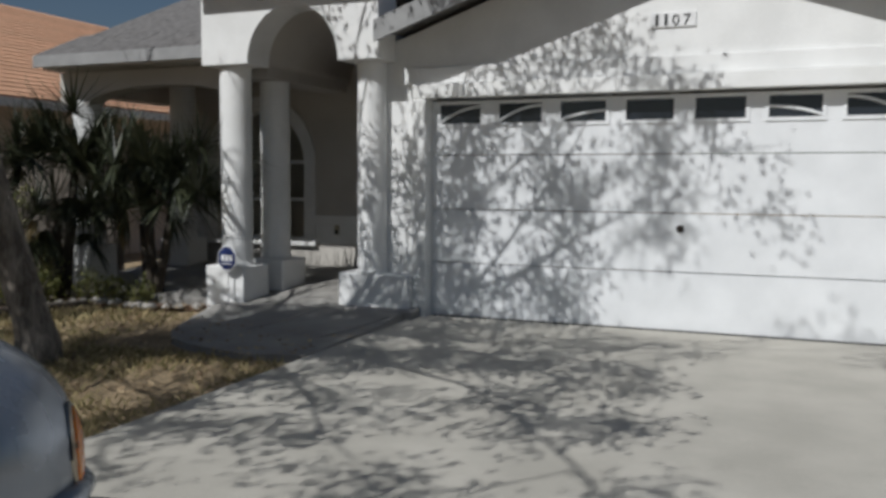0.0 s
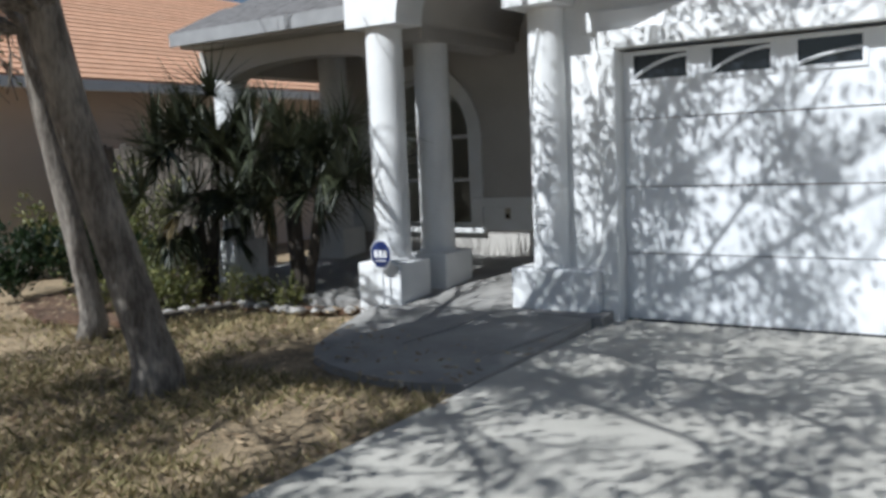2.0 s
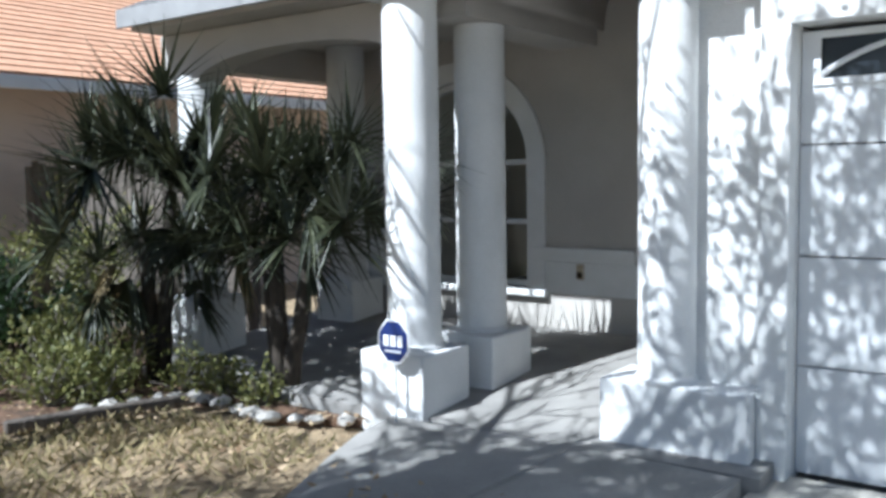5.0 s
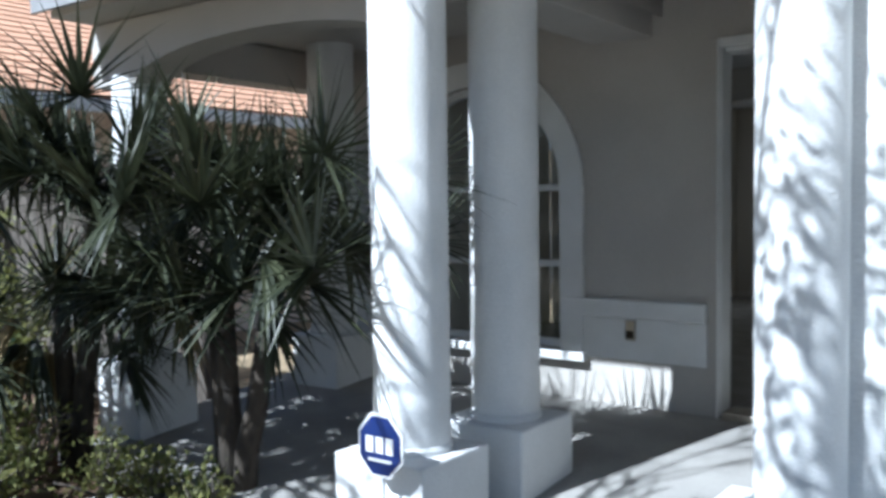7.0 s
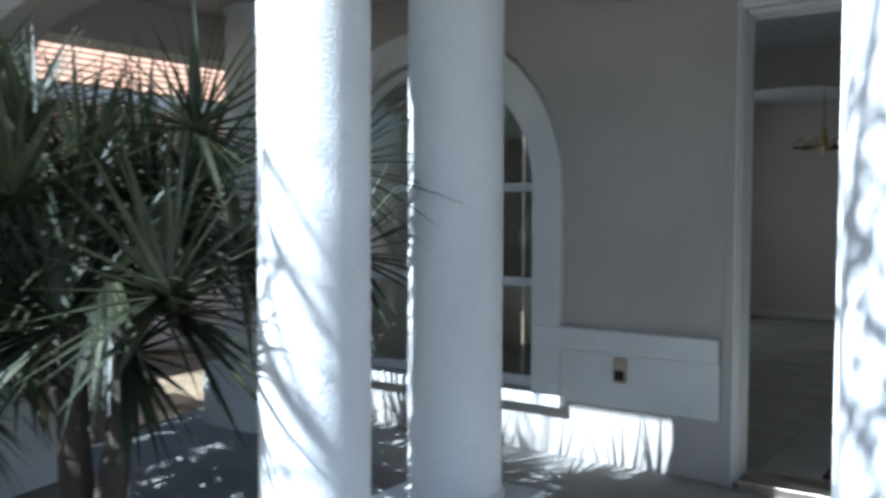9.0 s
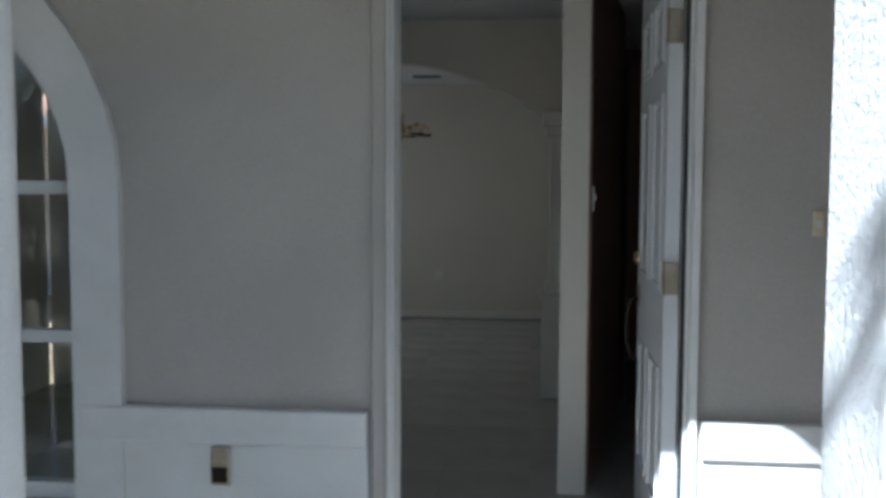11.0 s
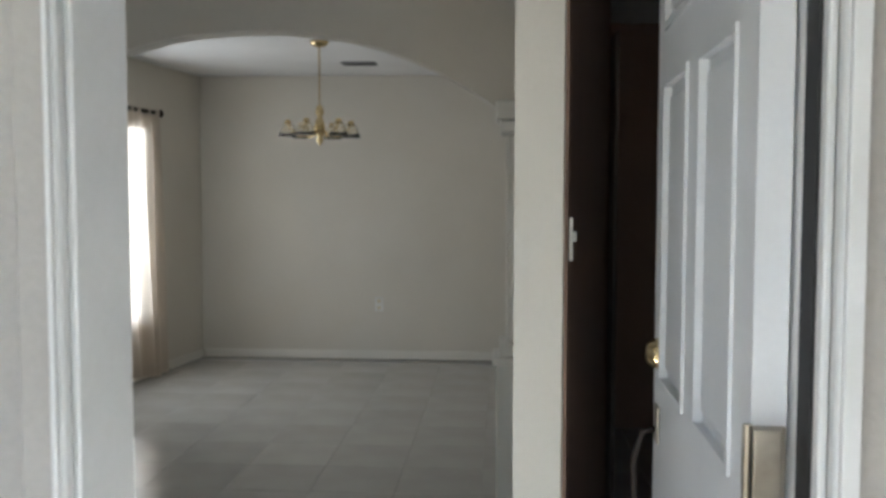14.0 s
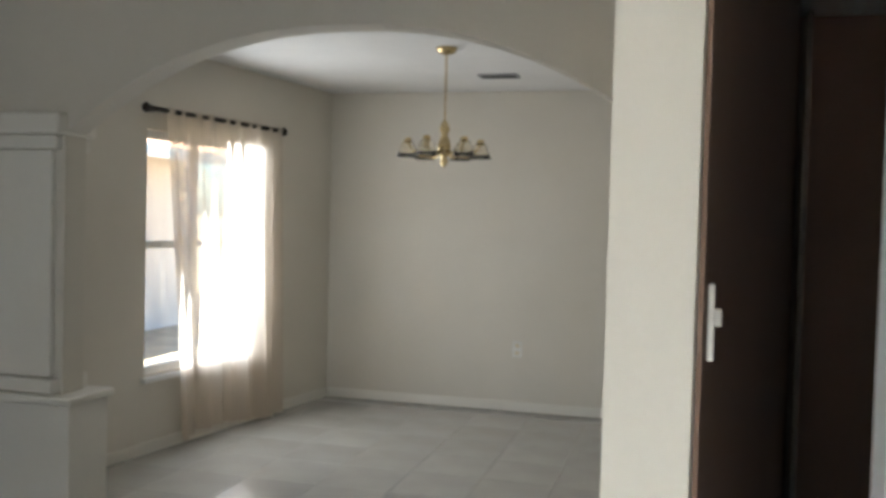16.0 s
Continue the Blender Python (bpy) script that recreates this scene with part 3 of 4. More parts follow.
# the house behind and above
thing("roof_house", box(-7.4, 2.9, 9.72, 16.2, 2.955, 3.05), SHINGLE, "grey shingle main roof", "roof", kind="structure")
for nm, x0, x1, y0, y1 in (("wall_west_entry", -7.0, -6.85, YF + 0.165, 12.31),):
    thing(nm, panel(rect(y0, y1, 0, 2.95), [], 0.15, sidewall(x0)), PLASTER, "cream painted living room wall", "wall", kind="structure")

# ---- indoors ----
CZ = 2.66
XW, YB = -6.09, 15.75
thing("floor", box(-6.84, -1.0, YF + 0.17, YB, ZF - 0.12, ZF - 0.006), GROUT, "grey grout bed under beige ceramic tiles", "floor", kind="structure")
thing("ceiling", box(-6.84, -1.0, YF + 0.165, YB + 0.1, CZ, CZ + 0.1), CEILING, "white textured ceiling", "ceiling", kind="structure")
thing("wall_back", panel(rect(-6.3, -1.0, 0, CZ - 0.002), [], 0.15, front(YB)), PLASTER, "cream dining room end wall", "wall", kind="structure")
WY0, WY1, WZ0, WZ1 = 13.74, 14.75, 0.73, 2.17
SK = lambda y: XW + 0.155 * (y - YB)
skew = lambda u, v, w: (SK(u) + w, u, v)
thing("wall_window", panel(rect(12.455, YB - 0.002, 0, CZ - 0.002), [rect(WY0, WY1, WZ0, WZ1)], -0.16, skew), PLASTER, "cream dining room wall with the window", "wall", kind="structure")
AY = 12.32
AX0, AX1 = -5.84, -3.50
hole = [(AX0, 0.001), (AX1, 0.001)] + [((AX0 + AX1) / 2 + (AX1 - AX0) / 2 * u, 2.0 + 0.40 * (1 - abs(u) ** 2.3)) for u in (math.cos(math.pi * i / 24) for i in range(25))]
bm = bmesh.new()
crest = [(-6.84, 0.0), (AX0 - 0.001, 0.0)] + list(reversed(hole[2:])) + [(AX1 + 0.001, 0.0), (-3.13, 0.0)]
for (u0, v0), (u1, v1) in zip(crest, crest[1:]):
    q = [bm.verts.new((u, AY + w, v)) for w in (0, 0.13) for u, v in ((u0, v0), (u1, v1), (u1, CZ - 0.002), (u0, CZ - 0.002))]
    for f in ((0, 1, 2, 3), (7, 6, 5, 4), (0, 4, 5, 1)):
        bm.faces.new([q[i] for i in f])
bmesh.ops.remove_doubles(bm, verts=bm.verts[:], dist=0.0005)
thing("wall_arch", bm, PLASTER, "cream wall with a wide segmental arch", "wall", kind="structure")
# skewed partition between the entry and the dark hall
part_x = lambda y: -3.395 + 0.17 * (y - 10.46)
bm = bmesh.new()
pv = [(-3.512, 10.46), (-3.395, 10.46), (part_x(12.315), 12.315), (part_x(12.315) - 0.117, 12.315)]
vs = [bm.verts.new((x, y, z)) for z in (ZF - 0.02, CZ - 0.002) for x, y in pv]
for f in ((0, 1, 2, 3), (4, 5, 6, 7), (0, 1, 5, 4), (1, 2, 6, 5), (2, 3, 7, 6), (3, 0, 4, 7)):
    bm.faces.new([vs[i] for i in f])
thing("wall_partition", bm, PLASTER_PALE, "pale cream end of the wall beside the hall", "wall", kind="structure")
bm = bmesh.new()
pv = [(-3.391, 10.472), (-3.384, 10.472), (part_x(12.31) + 0.012, 12.31), (part_x(12.31) + 0.005, 12.31)]
vs = [bm.verts.new((x, y, z)) for z in (ZF, CZ - 0.004) for x, y in pv]
for f in ((0, 1, 2, 3), (4, 5, 6, 7), (0, 1, 5, 4), (1, 2, 6, 5), (2, 3, 7, 6), (3, 0, 4, 7)):
    bm.faces.new([vs[i] for i in f])
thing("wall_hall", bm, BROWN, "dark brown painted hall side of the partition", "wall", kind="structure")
thing("trim", box(part_x(12.31) + 0.014, part_x(12.31) + 0.03, 12.14, 12.315, ZF, 2.35, 0.004), FENCE, "grey door casing in the hall", "trim", kind="structure")
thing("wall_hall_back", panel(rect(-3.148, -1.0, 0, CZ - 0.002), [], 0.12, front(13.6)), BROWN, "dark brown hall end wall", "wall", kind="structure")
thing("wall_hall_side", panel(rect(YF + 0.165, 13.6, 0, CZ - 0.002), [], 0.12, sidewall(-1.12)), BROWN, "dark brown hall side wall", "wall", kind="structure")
thing("wall_dining_side", panel(rect(12.455, YB - 0.002, 0, CZ - 0.002), [], 0.1, sidewall(-3.255)), PLASTER, "cream dining room side wall", "wall", kind="structure")
for nm, b in (("baseboard", box(XW + 0.02, -3.26, YB - 0.014, YB - 0.001, ZF, ZF + 0.07, 0.003)), ("baseboard", panel(rect(12.455, YB - 0.016, ZF, ZF + 0.07), [], 0.013, lambda u, v, w: (SK(u) + 0.001 + w, u, v)))):
    thing(nm, b, PLASTER_PALE, "cream painted baseboard", "baseboard", kind="structure")


# ---- indoor things ----
def pilaster(x0, x1, px0, px1, name="pilaster"):
    """Half-high pedestal with a square pilaster and a moulded capital, under the arch."""
    p = empty(name, ((x0 + x1) / 2, AY, ZF), "cream square pilaster on a boxed pedestal under the arch", "pilaster", "arch pilasters", "structure")
    part("pedestal", box(x0, x1, AY - 0.06, AY + 0.19, ZF - 0.01, 0.90, 0.006), PLASTER_PALE, p)
    part("cap", box(x0 - 0.02, x1 + 0.02, AY - 0.08, AY + 0.21, 0.902, 0.935, 0.008), PLASTER_PALE, p)
    part("base_block", box(px0 - 0.03, px1 + 0.03, AY - 0.05, AY + 0.18, 0.937, 1.0, 0.01), PLASTER_PALE, p)
    part("shaft", box(px0, px1, AY - 0.03, AY + 0.16, 1.002, 1.93, 0.008), PLASTER_PALE, p)
    part("capital", box(px0 - 0.03, px1 + 0.03, AY - 0.05, AY + 0.18, 1.932, 1.99, 0.012), PLASTER_PALE, p)
    part("abacus", box(px0 - 0.05, px1 + 0.05, AY - 0.06, AY + 0.19, 1.992, 2.08, 0.012), PLASTER_PALE, p)


pilaster(-6.30, -5.76, -6.15, -5.88)
pilaster(-3.56, -3.25, -3.52, -3.28)

# light switch on the hall side of the partition
sw = empty("light_switch", (-3.37, 10.53, 1.55), "white toggle light switch on the brown wall", "light switch")
part("plate", box(-3.377, -3.368, 10.50, 10.565, 1.50, 1.605, 0.002), WHITE_PLASTIC, sw)
part("toggle", box(-3.3675, -3.357, 10.527, 10.538, 1.545, 1.57, 0.002), WHITE_PLASTIC, sw)

# dining room window, rod and sheer curtain
w2 = empty("window_2", (SK(14.27), 14.27, WZ0), "white framed dining room window, bright with daylight", "window", kind="structure")
at_wall = lambda d: (lambda u, v, w: (SK(u) + d + w, u, v))
WM = (WY0 + WY1) / 2
fr = part("window_frame", panel(rect(WY0, WY1, WZ0, WZ1), [rect(WY0 + 0.045, WM - 0.02, WZ0 + 0.045, 1.475), rect(WM + 0.02, WY1 - 0.045, WZ0 + 0.045, 1.475), rect(WY0 + 0.045, WM - 0.02, 1.52, WZ1 - 0.045), rect(WM + 0.02, WY1 - 0.045, 1.52, WZ1 - 0.045)], 0.05, at_wall(-0.11)), TRIM, w2)
part("window_sill", panel(rect(WY0 - 0.03, WY1 + 0.03, WZ0 - 0.03, WZ0 - 0.002), [], 0.085, at_wall(-0.05)), TRIM, w2)
for y0, y1 in ((WY0 + 0.03, WM - 0.01), (WM + 0.01, WY1 - 0.03)):
    for z0, z1 in ((WZ0 + 0.03, 1.49), (1.51, WZ1 - 0.03)):
        pn = part("pane", panel(rect(y0, y1, z0, z1), [], 0.005, at_wall(-0.09)), GLASS, w2)
        pn.visible_shadow = False
ZR = 2.28
rod = empty("curtain_rod", (SK(13.99) + 0.07, 13.99, ZR), "dark bronze curtain rod with round finials", "curtain rod")
part("pole", tube([(SK(13.66) + 0.07, 13.66, ZR), (SK(14.97) + 0.07, 14.97, ZR)], [0.014, 0.014], 12), DARK_METAL, rod)
for y in (13.64, 14.99):
    part("finial", lathe([(0.008, -0.03), (0.02, -0.015), (0.024, 0.0), (0.016, 0.02), (0.004, 0.03)], (SK(y) + 0.07, y, ZR), 14), DARK_METAL, rod, "", True)
for y in (13.72, 14.83):
    part("bracket", box(SK(y) + 0.001, SK(y) + 0.07, y - 0.008, y + 0.008, ZR - 0.015, ZR - 0.005), DARK_METAL, rod)
bm = bmesh.new()
ny, nz = 170, 30
rows = []
for j in range(nz):
    v = j / (nz - 1)
    z = ZR + 0.02 - v * (ZR - 0.30)
    row = []
    for i in range(ny):
        u = i / (ny - 1)
        y = 13.80 + u * (1.14 + 0.06 * v) + 0.15 * v * (1 - u) + 0.015 * math.sin(u * 31 + 2 * v)
        fold = 0.028 * math.sin(u * 58 + 0.8 * math.sin(u * 9)) + 0.02 * math.sin(u * 23 + 1.3) * v
        row.append(bm.verts.new((SK(y) + 0.075 + fold * (0.6 + 0.5 * v), y, z + (0.03 * math.sin(u * 5) * v if v > 0.9 else 0))))
    rows.append(row)
for a, b in zip(rows, rows[1:]):
    for i in range(ny - 1):
        bm.faces.new((a[i], a[i + 1], b[i + 1], b[i]))
thing("curtain", bm, CURTAIN, "sheer off-white curtain hanging to the floor over the window", "curtain", smooth=True)

# ceiling vent
vent = empty("ceiling_vent", (-4.790, 15.050, CZ), "dark slotted air vent in the white ceiling", "air vent")
part("frame", panel(rect(-4.750, -4.490, 14.980, 15.120), [rect(-4.735, -4.505, 14.995, 15.105)], 0.012, slab(CZ - 0.013)), FASCIA, vent)
for k in range(5):
    part("slat", box(-4.734, -4.506, 15.000 + 0.021 * k, 15.012 + 0.021 * k, CZ - 0.012, CZ - 0.002), DARK_METAL, vent)

# brass chandelier
CX, CY, CB = -4.73, 14.10, 2.0
ch = empty("chandelier", (CX, CY, CZ), "brass chandelier with clear glass shades hanging from the ceiling", "chandelier")
part("canopy", lathe([(0.06, 0.0), (0.062, -0.008), (0.045, -0.03), (0.012, -0.04)], (CX, CY, CZ - 0.001), 24), BRASS, ch, "", True)
part("rod", tube([(CX, CY, CZ - 0.04), (CX, CY, CB + 0.24)], [0.006, 0.006], 8), BRASS, ch)
part("body", lathe([(0.008, 0.25), (0.022, 0.235), (0.03, 0.2), (0.016, 0.17), (0.03, 0.14), (0.038, 0.10), (0.03, 0.06), (0.014, 0.04), (0.024, 0.02), (0.008, -0.01), (0.002, -0.02)], (CX, CY, CB), 20), BRASS, ch, "", True)
for k in range(6):
    a = 2 * math.pi * k / 6 + 0.3
    dx, dy = math.cos(a), math.sin(a)
    arm = part("arm", tube([(CX + dx * r, CY + dy * r, CB + z) for r, z in ((0.02, 0.09), (0.07, 0.05), (0.13, 0.045), (0.19, 0.09), (0.21, 0.135), (0.205, 0.15))], [0.006] * 6, 8), BRASS, ch, "", True)
    part("cup", lathe([(0.01, 0.15), (0.02, 0.145), (0.024, 0.12), (0.018, 0.115)], (CX + dx * 0.205, CY + dy * 0.205, CB), 14), BRASS, arm, "", True)
    part("shade", lathe([(0.022, 0.13), (0.04, 0.11), (0.052, 0.07), (0.065, 0.04), (0.063, 0.04), (0.05, 0.07), (0.038, 0.108), (0.02, 0.128)], (CX + dx * 0.205, CY + dy * 0.205, CB), 18, cap=False), SHADE_GLASS, ch, "clear glass bell shade", True)

wo = empty("wall_outlet", (-4.570, YB - 0.005, ZF + 0.46), "cream wall outlet low on the end wall", "outlet")
part("plate", box(-4.605, -4.535, YB - 0.008, YB - 0.001, ZF + 0.405, ZF + 0.52, 0.002), WHITE_PLASTIC, wo)
for z in (0.435, 0.49):
    part("socket", box(-4.585, -4.555, YB - 0.011, YB - 0.0085, ZF + z - 0.014, ZF + z + 0.014, 0.001), PLASTIC, wo)

# dark red door mat just inside
mat_ob = thing("door_mat", box(-3.75, -3.27, 9.62, 10.02, ZF, ZF + 0.012, 0.004), mat("dark red mat", (0.10, 0.02, 0.02), (0.05, 0.012, 0.012), 30, 0.95, bump=0.6), "dark red door mat on the tile floor", "door mat")


# ---- garden ----
def limb(bm, p, d, length, r0, r1, bend, rng, n=7):
    """One tapered, wandering limb; returns its points and directions."""
    pts, dirs, rad = [Vector(p)], [Vector(d).normalized()], [r0]
    for i in range(n):
        dd = (dirs[-1] + Vector((rng.uniform(-bend, bend), rng.uniform(-bend, bend), rng.uniform(-bend, bend) * 0.6))).normalized()
        pts.append(pts[-1] + dd * length / n)
        dirs.append(dd)
        rad.append(r0 + (r1 - r0) * (i + 1) / n)
    tube(pts, rad, 8 if r0 > 0.05 else 5, bm)
    return pts, dirs, rad


def leaf_quad(vs, fs, c, d, up, size, wide):
    """A pointed leaf of two triangles folded on its midrib."""
    side = d.cross(up).normalized() * size * wide
    lift = d.cross(side).normalized() * size * 0.12
    k = len(vs)
    vs += [c, c + d * size * 0.5 + side + lift, c + d * size, c + d * size * 0.5 - side + lift]
    fs += [(k, k + 1, k + 2), (k, k + 2, k + 3)]


def oak(base, top_point, r0, seed, crown, leaves, label, low=None):
    """Leaning trunk to top_point, limbs towards points of the crown box, twigs, and leaves on them."""
    rng = random.Random(seed)
    t = empty("oak_tree", base, label, "tree", "oak trees")
    b = bmesh.new()
    p0, p1 = Vector(base), Vector(top_point)
    pts = [p0 + (p1 - p0) * s + Vector((0.05 * math.sin(3 * s + seed), 0.05 * math.cos(4 * s), 0)) * (1 if 0 < s else 0) for s in (0, 0.04, 0.1, 0.25, 0.45, 0.65, 0.85, 1.0)]
    pts[0].z -= 0.15
    tube(pts, [r0 * 1.5, r0 * 1.25, r0 * 1.06, r0, r0 * 0.95, r0 * 0.9, r0 * 0.84, r0 * 0.75], 18, b)
    vs, fs = [], []
    (x0, x1), (y0, y1), (z0, z1) = crown
    tips = []
    for k in range(24 + (9 if low else 0)):
        gx, gy = (k % 4 + rng.random()) / 4, (k // 4 + rng.random()) / 6
        goal = Vector((x0 + (x1 - x0) * gx, y0 + (y1 - y0) * gy, rng.uniform(z0 + 0.3, z1)))
        if k >= 24:  # drooping outer boughs, and unseen ones added to shade the lawn
            goal = Vector([rng.uniform(a, e) for a, e in low])
        s = pts[-1] if k % 3 else pts[-2]
        dist = (goal - s).length
        lp, ld, lr = limb(b, s, goal - s, dist, r0 * 0.22, r0 * 0.05, 0.26, rng)
        for j in range(2, 8):
            if -7.2 < lp[j].x + 0.344 * lp[j].z < -5.0 and 5.5 < lp[j].y + lp[j].z < 7.7:
                continue
            for _ in range(2):
                d = (ld[j] + Vector((rng.uniform(-1, 1), rng.uniform(-1, 1), rng.uniform(-0.6, 0.7)))).normalized()
                tp, td, _r = limb(b, lp[j], d, rng.uniform(0.5, 1.0), lr[j] * 0.5, 0.008, 0.3, rng, 5)
                tips += [(tp[i], td[i]) for i in range(2, 6)]
                for _ in range(2):
                    d2 = (td[3] + Vector((rng.uniform(-1, 1), rng.uniform(-1, 1), rng.uniform(-0.8, 0.5)))).normalized()
                    qp, qd, _r = limb(b, tp[3], d2, rng.uniform(0.3, 0.6), 0.009, 0.004, 0.3, rng, 3)
                    tips += [(qp[i], qd[i]) for i in range(1, 4)]
    for _ in range(leaves):
        p, d = rng.choice(tips)
        c = p + Vector((rng.gauss(0, 0.11), rng.gauss(0, 0.11), rng.gauss(-0.03, 0.1)))
        # some gaps are cut along the sun's path to the column and bed
        if (c.z < 2.5 and c.y < 4) or c.z < 2.15 or (c.x < -5.9 and c.y > 3.4 and c.z > 3.9) or (-5.9 < c.x < -4.2 and c.y > 3.5) or (c.y > 2 and abs(c.x + 4.69 + 0.344 * (7.4 - c.y)) < 0.45) or (-6.7 < c.x < -5.0 and c.y > 4 and c.z > 4.2):
            continue
        if -6.9 < c.x + 0.344 * c.z < -5.2 and 5.7 < c.y + c.z < 7.5 and rng.random() < 0.88:
            continue
        if c.x + 0.344 * c.z < -5.6 and c.y + c.z > 5.7 and (c.z > 3.1 or rng.random() < 0.72):
            continue  # open side of the crown, cut so that the sun reaches the bed
        if c.y + c.z > 7.3 and rng.random() < 0.42:
            continue  # thinned where the leaves' shade would land on the house front
        if c.x + 0.344 * c.z < -3.1 and c.y + c.z < 5.1 and rng.random() < 0.55:
            continue  # and where it would land on the lawn
        dd = (d + Vector((rng.uniform(-1, 1), rng.uniform(-1, 1), rng.uniform(-1, 0.6)))).normalized()
        leaf_quad(vs, fs, c, dd, Vector((rng.uniform(-1, 1), rng.uniform(-1, 1), 1)).normalized(), rng.uniform(0.05, 0.09), 0.24)
    part("trunk", b, BARK, t, "rough grey bark trunk and limbs", True)
    me = bpy.data.meshes.new("crown")
    me.from_pydata([tuple(v) for v in vs], [], fs)
    me.materials.append(OAK_LEAF)
    cr = new("crown", me)
    cr.parent = t
    bpy.context.view_layer.update()
    cr.matrix_parent_inverse = t.matrix_world.inverted()
    return t


# crowns reach unseen in front of the trunks, shaped to shade lawn and garage
oak((-4.56, 4.50, ground_z(0, 4.5)), (-4.86, 4.10, 2.75), 0.135, 3, ((-6.0, -0.3), (-1.8, 6.0), (3.3, 5.4)), 56000, "leaning grey oak with a thin spreading crown on the lawn", ((-6.4, -4.6), (-2.2, 0.8), (3.4, 4.4)))
oak((-6.62, 5.42, ground_z(0, 5.42)), (-6.75, 5.2, 3.0), 0.095, 8, ((-8.8, -4.9), (-2.6, 3.6), (2.9, 4.8)), 9000, "slim grey oak on the dry lawn near the shrubs", ((-8.8, -7.2), (3.4, 5.4), (2.4, 3.0)))


def blade(vs, fs, p, d, length, width, droop, rng, n=5):
    """A long pointed leaf blade that bends over under its weight, V-shaped across."""
    d = Vector(d).normalized()
    side = d.cross(Vector((0, 0, 1)))
    side = side.normalized() if side.length > 0.01 else Vector((1, 0, 0))
    k0 = len(vs)
    p = Vector(p)
    for i in range(n + 1):
        s = i / n
        w = width * (0.55 + 0.45 * math.sin(math.pi * min(1, s * 1.2 + 0.15))) * (1 - s ** 2.2) + 0.0006
        up = side.cross(d)
        vs += [p - side * w + up * w * 0.4, p, p + side * w + up * w * 0.4]
        d = (d + Vector((0, 0, -droop / n * (0.5 + s)))).normalized()
        p = p + d * length / n
    for i in range(n):
        a = k0 + 3 * i
        fs += [(a, a + 1, a + 4, a + 3), (a + 1, a + 2, a + 5, a + 4)]


def from_lists(name, vs, fs, material, parent=None, label=""):
    me = bpy.data.meshes.new(name)
    me.from_pydata([tuple(v) for v in vs], [], fs)
    me.materials.append(material)
    ob = new(name, me)
    if parent:
        ob.parent = parent
        bpy.context.view_layer.update()
        ob.matrix_parent_inverse = parent.matrix_world.inverted()
    if label:
        ob["label"] = label
    return ob


def fan(vs, fs, hub, face, up, radius, rng, count=28, spread=4.3):
    """A round palm fan: narrow pointed blades about the hub, in the plane across face, cupped and drooping at the tips."""
    face = face.normalized()
    up = (up - face * up.dot(face)).normalized()
    side = up.cross(face)
    for q in range(count):
        a = (q / (count - 1) - 0.5) * spread + rng.uniform(-0.05, 0.05)
        d = (up * math.cos(a) + side * math.sin(a) + face * rng.uniform(0.05, 0.3)).normalized()
        blade(vs, fs, hub, d, radius * rng.uniform(0.82, 1.08) * (0.84 + 0.16 * math.cos(a * 0.7)), 0.019, rng.uniform(0.05, 0.4), rng, 4)


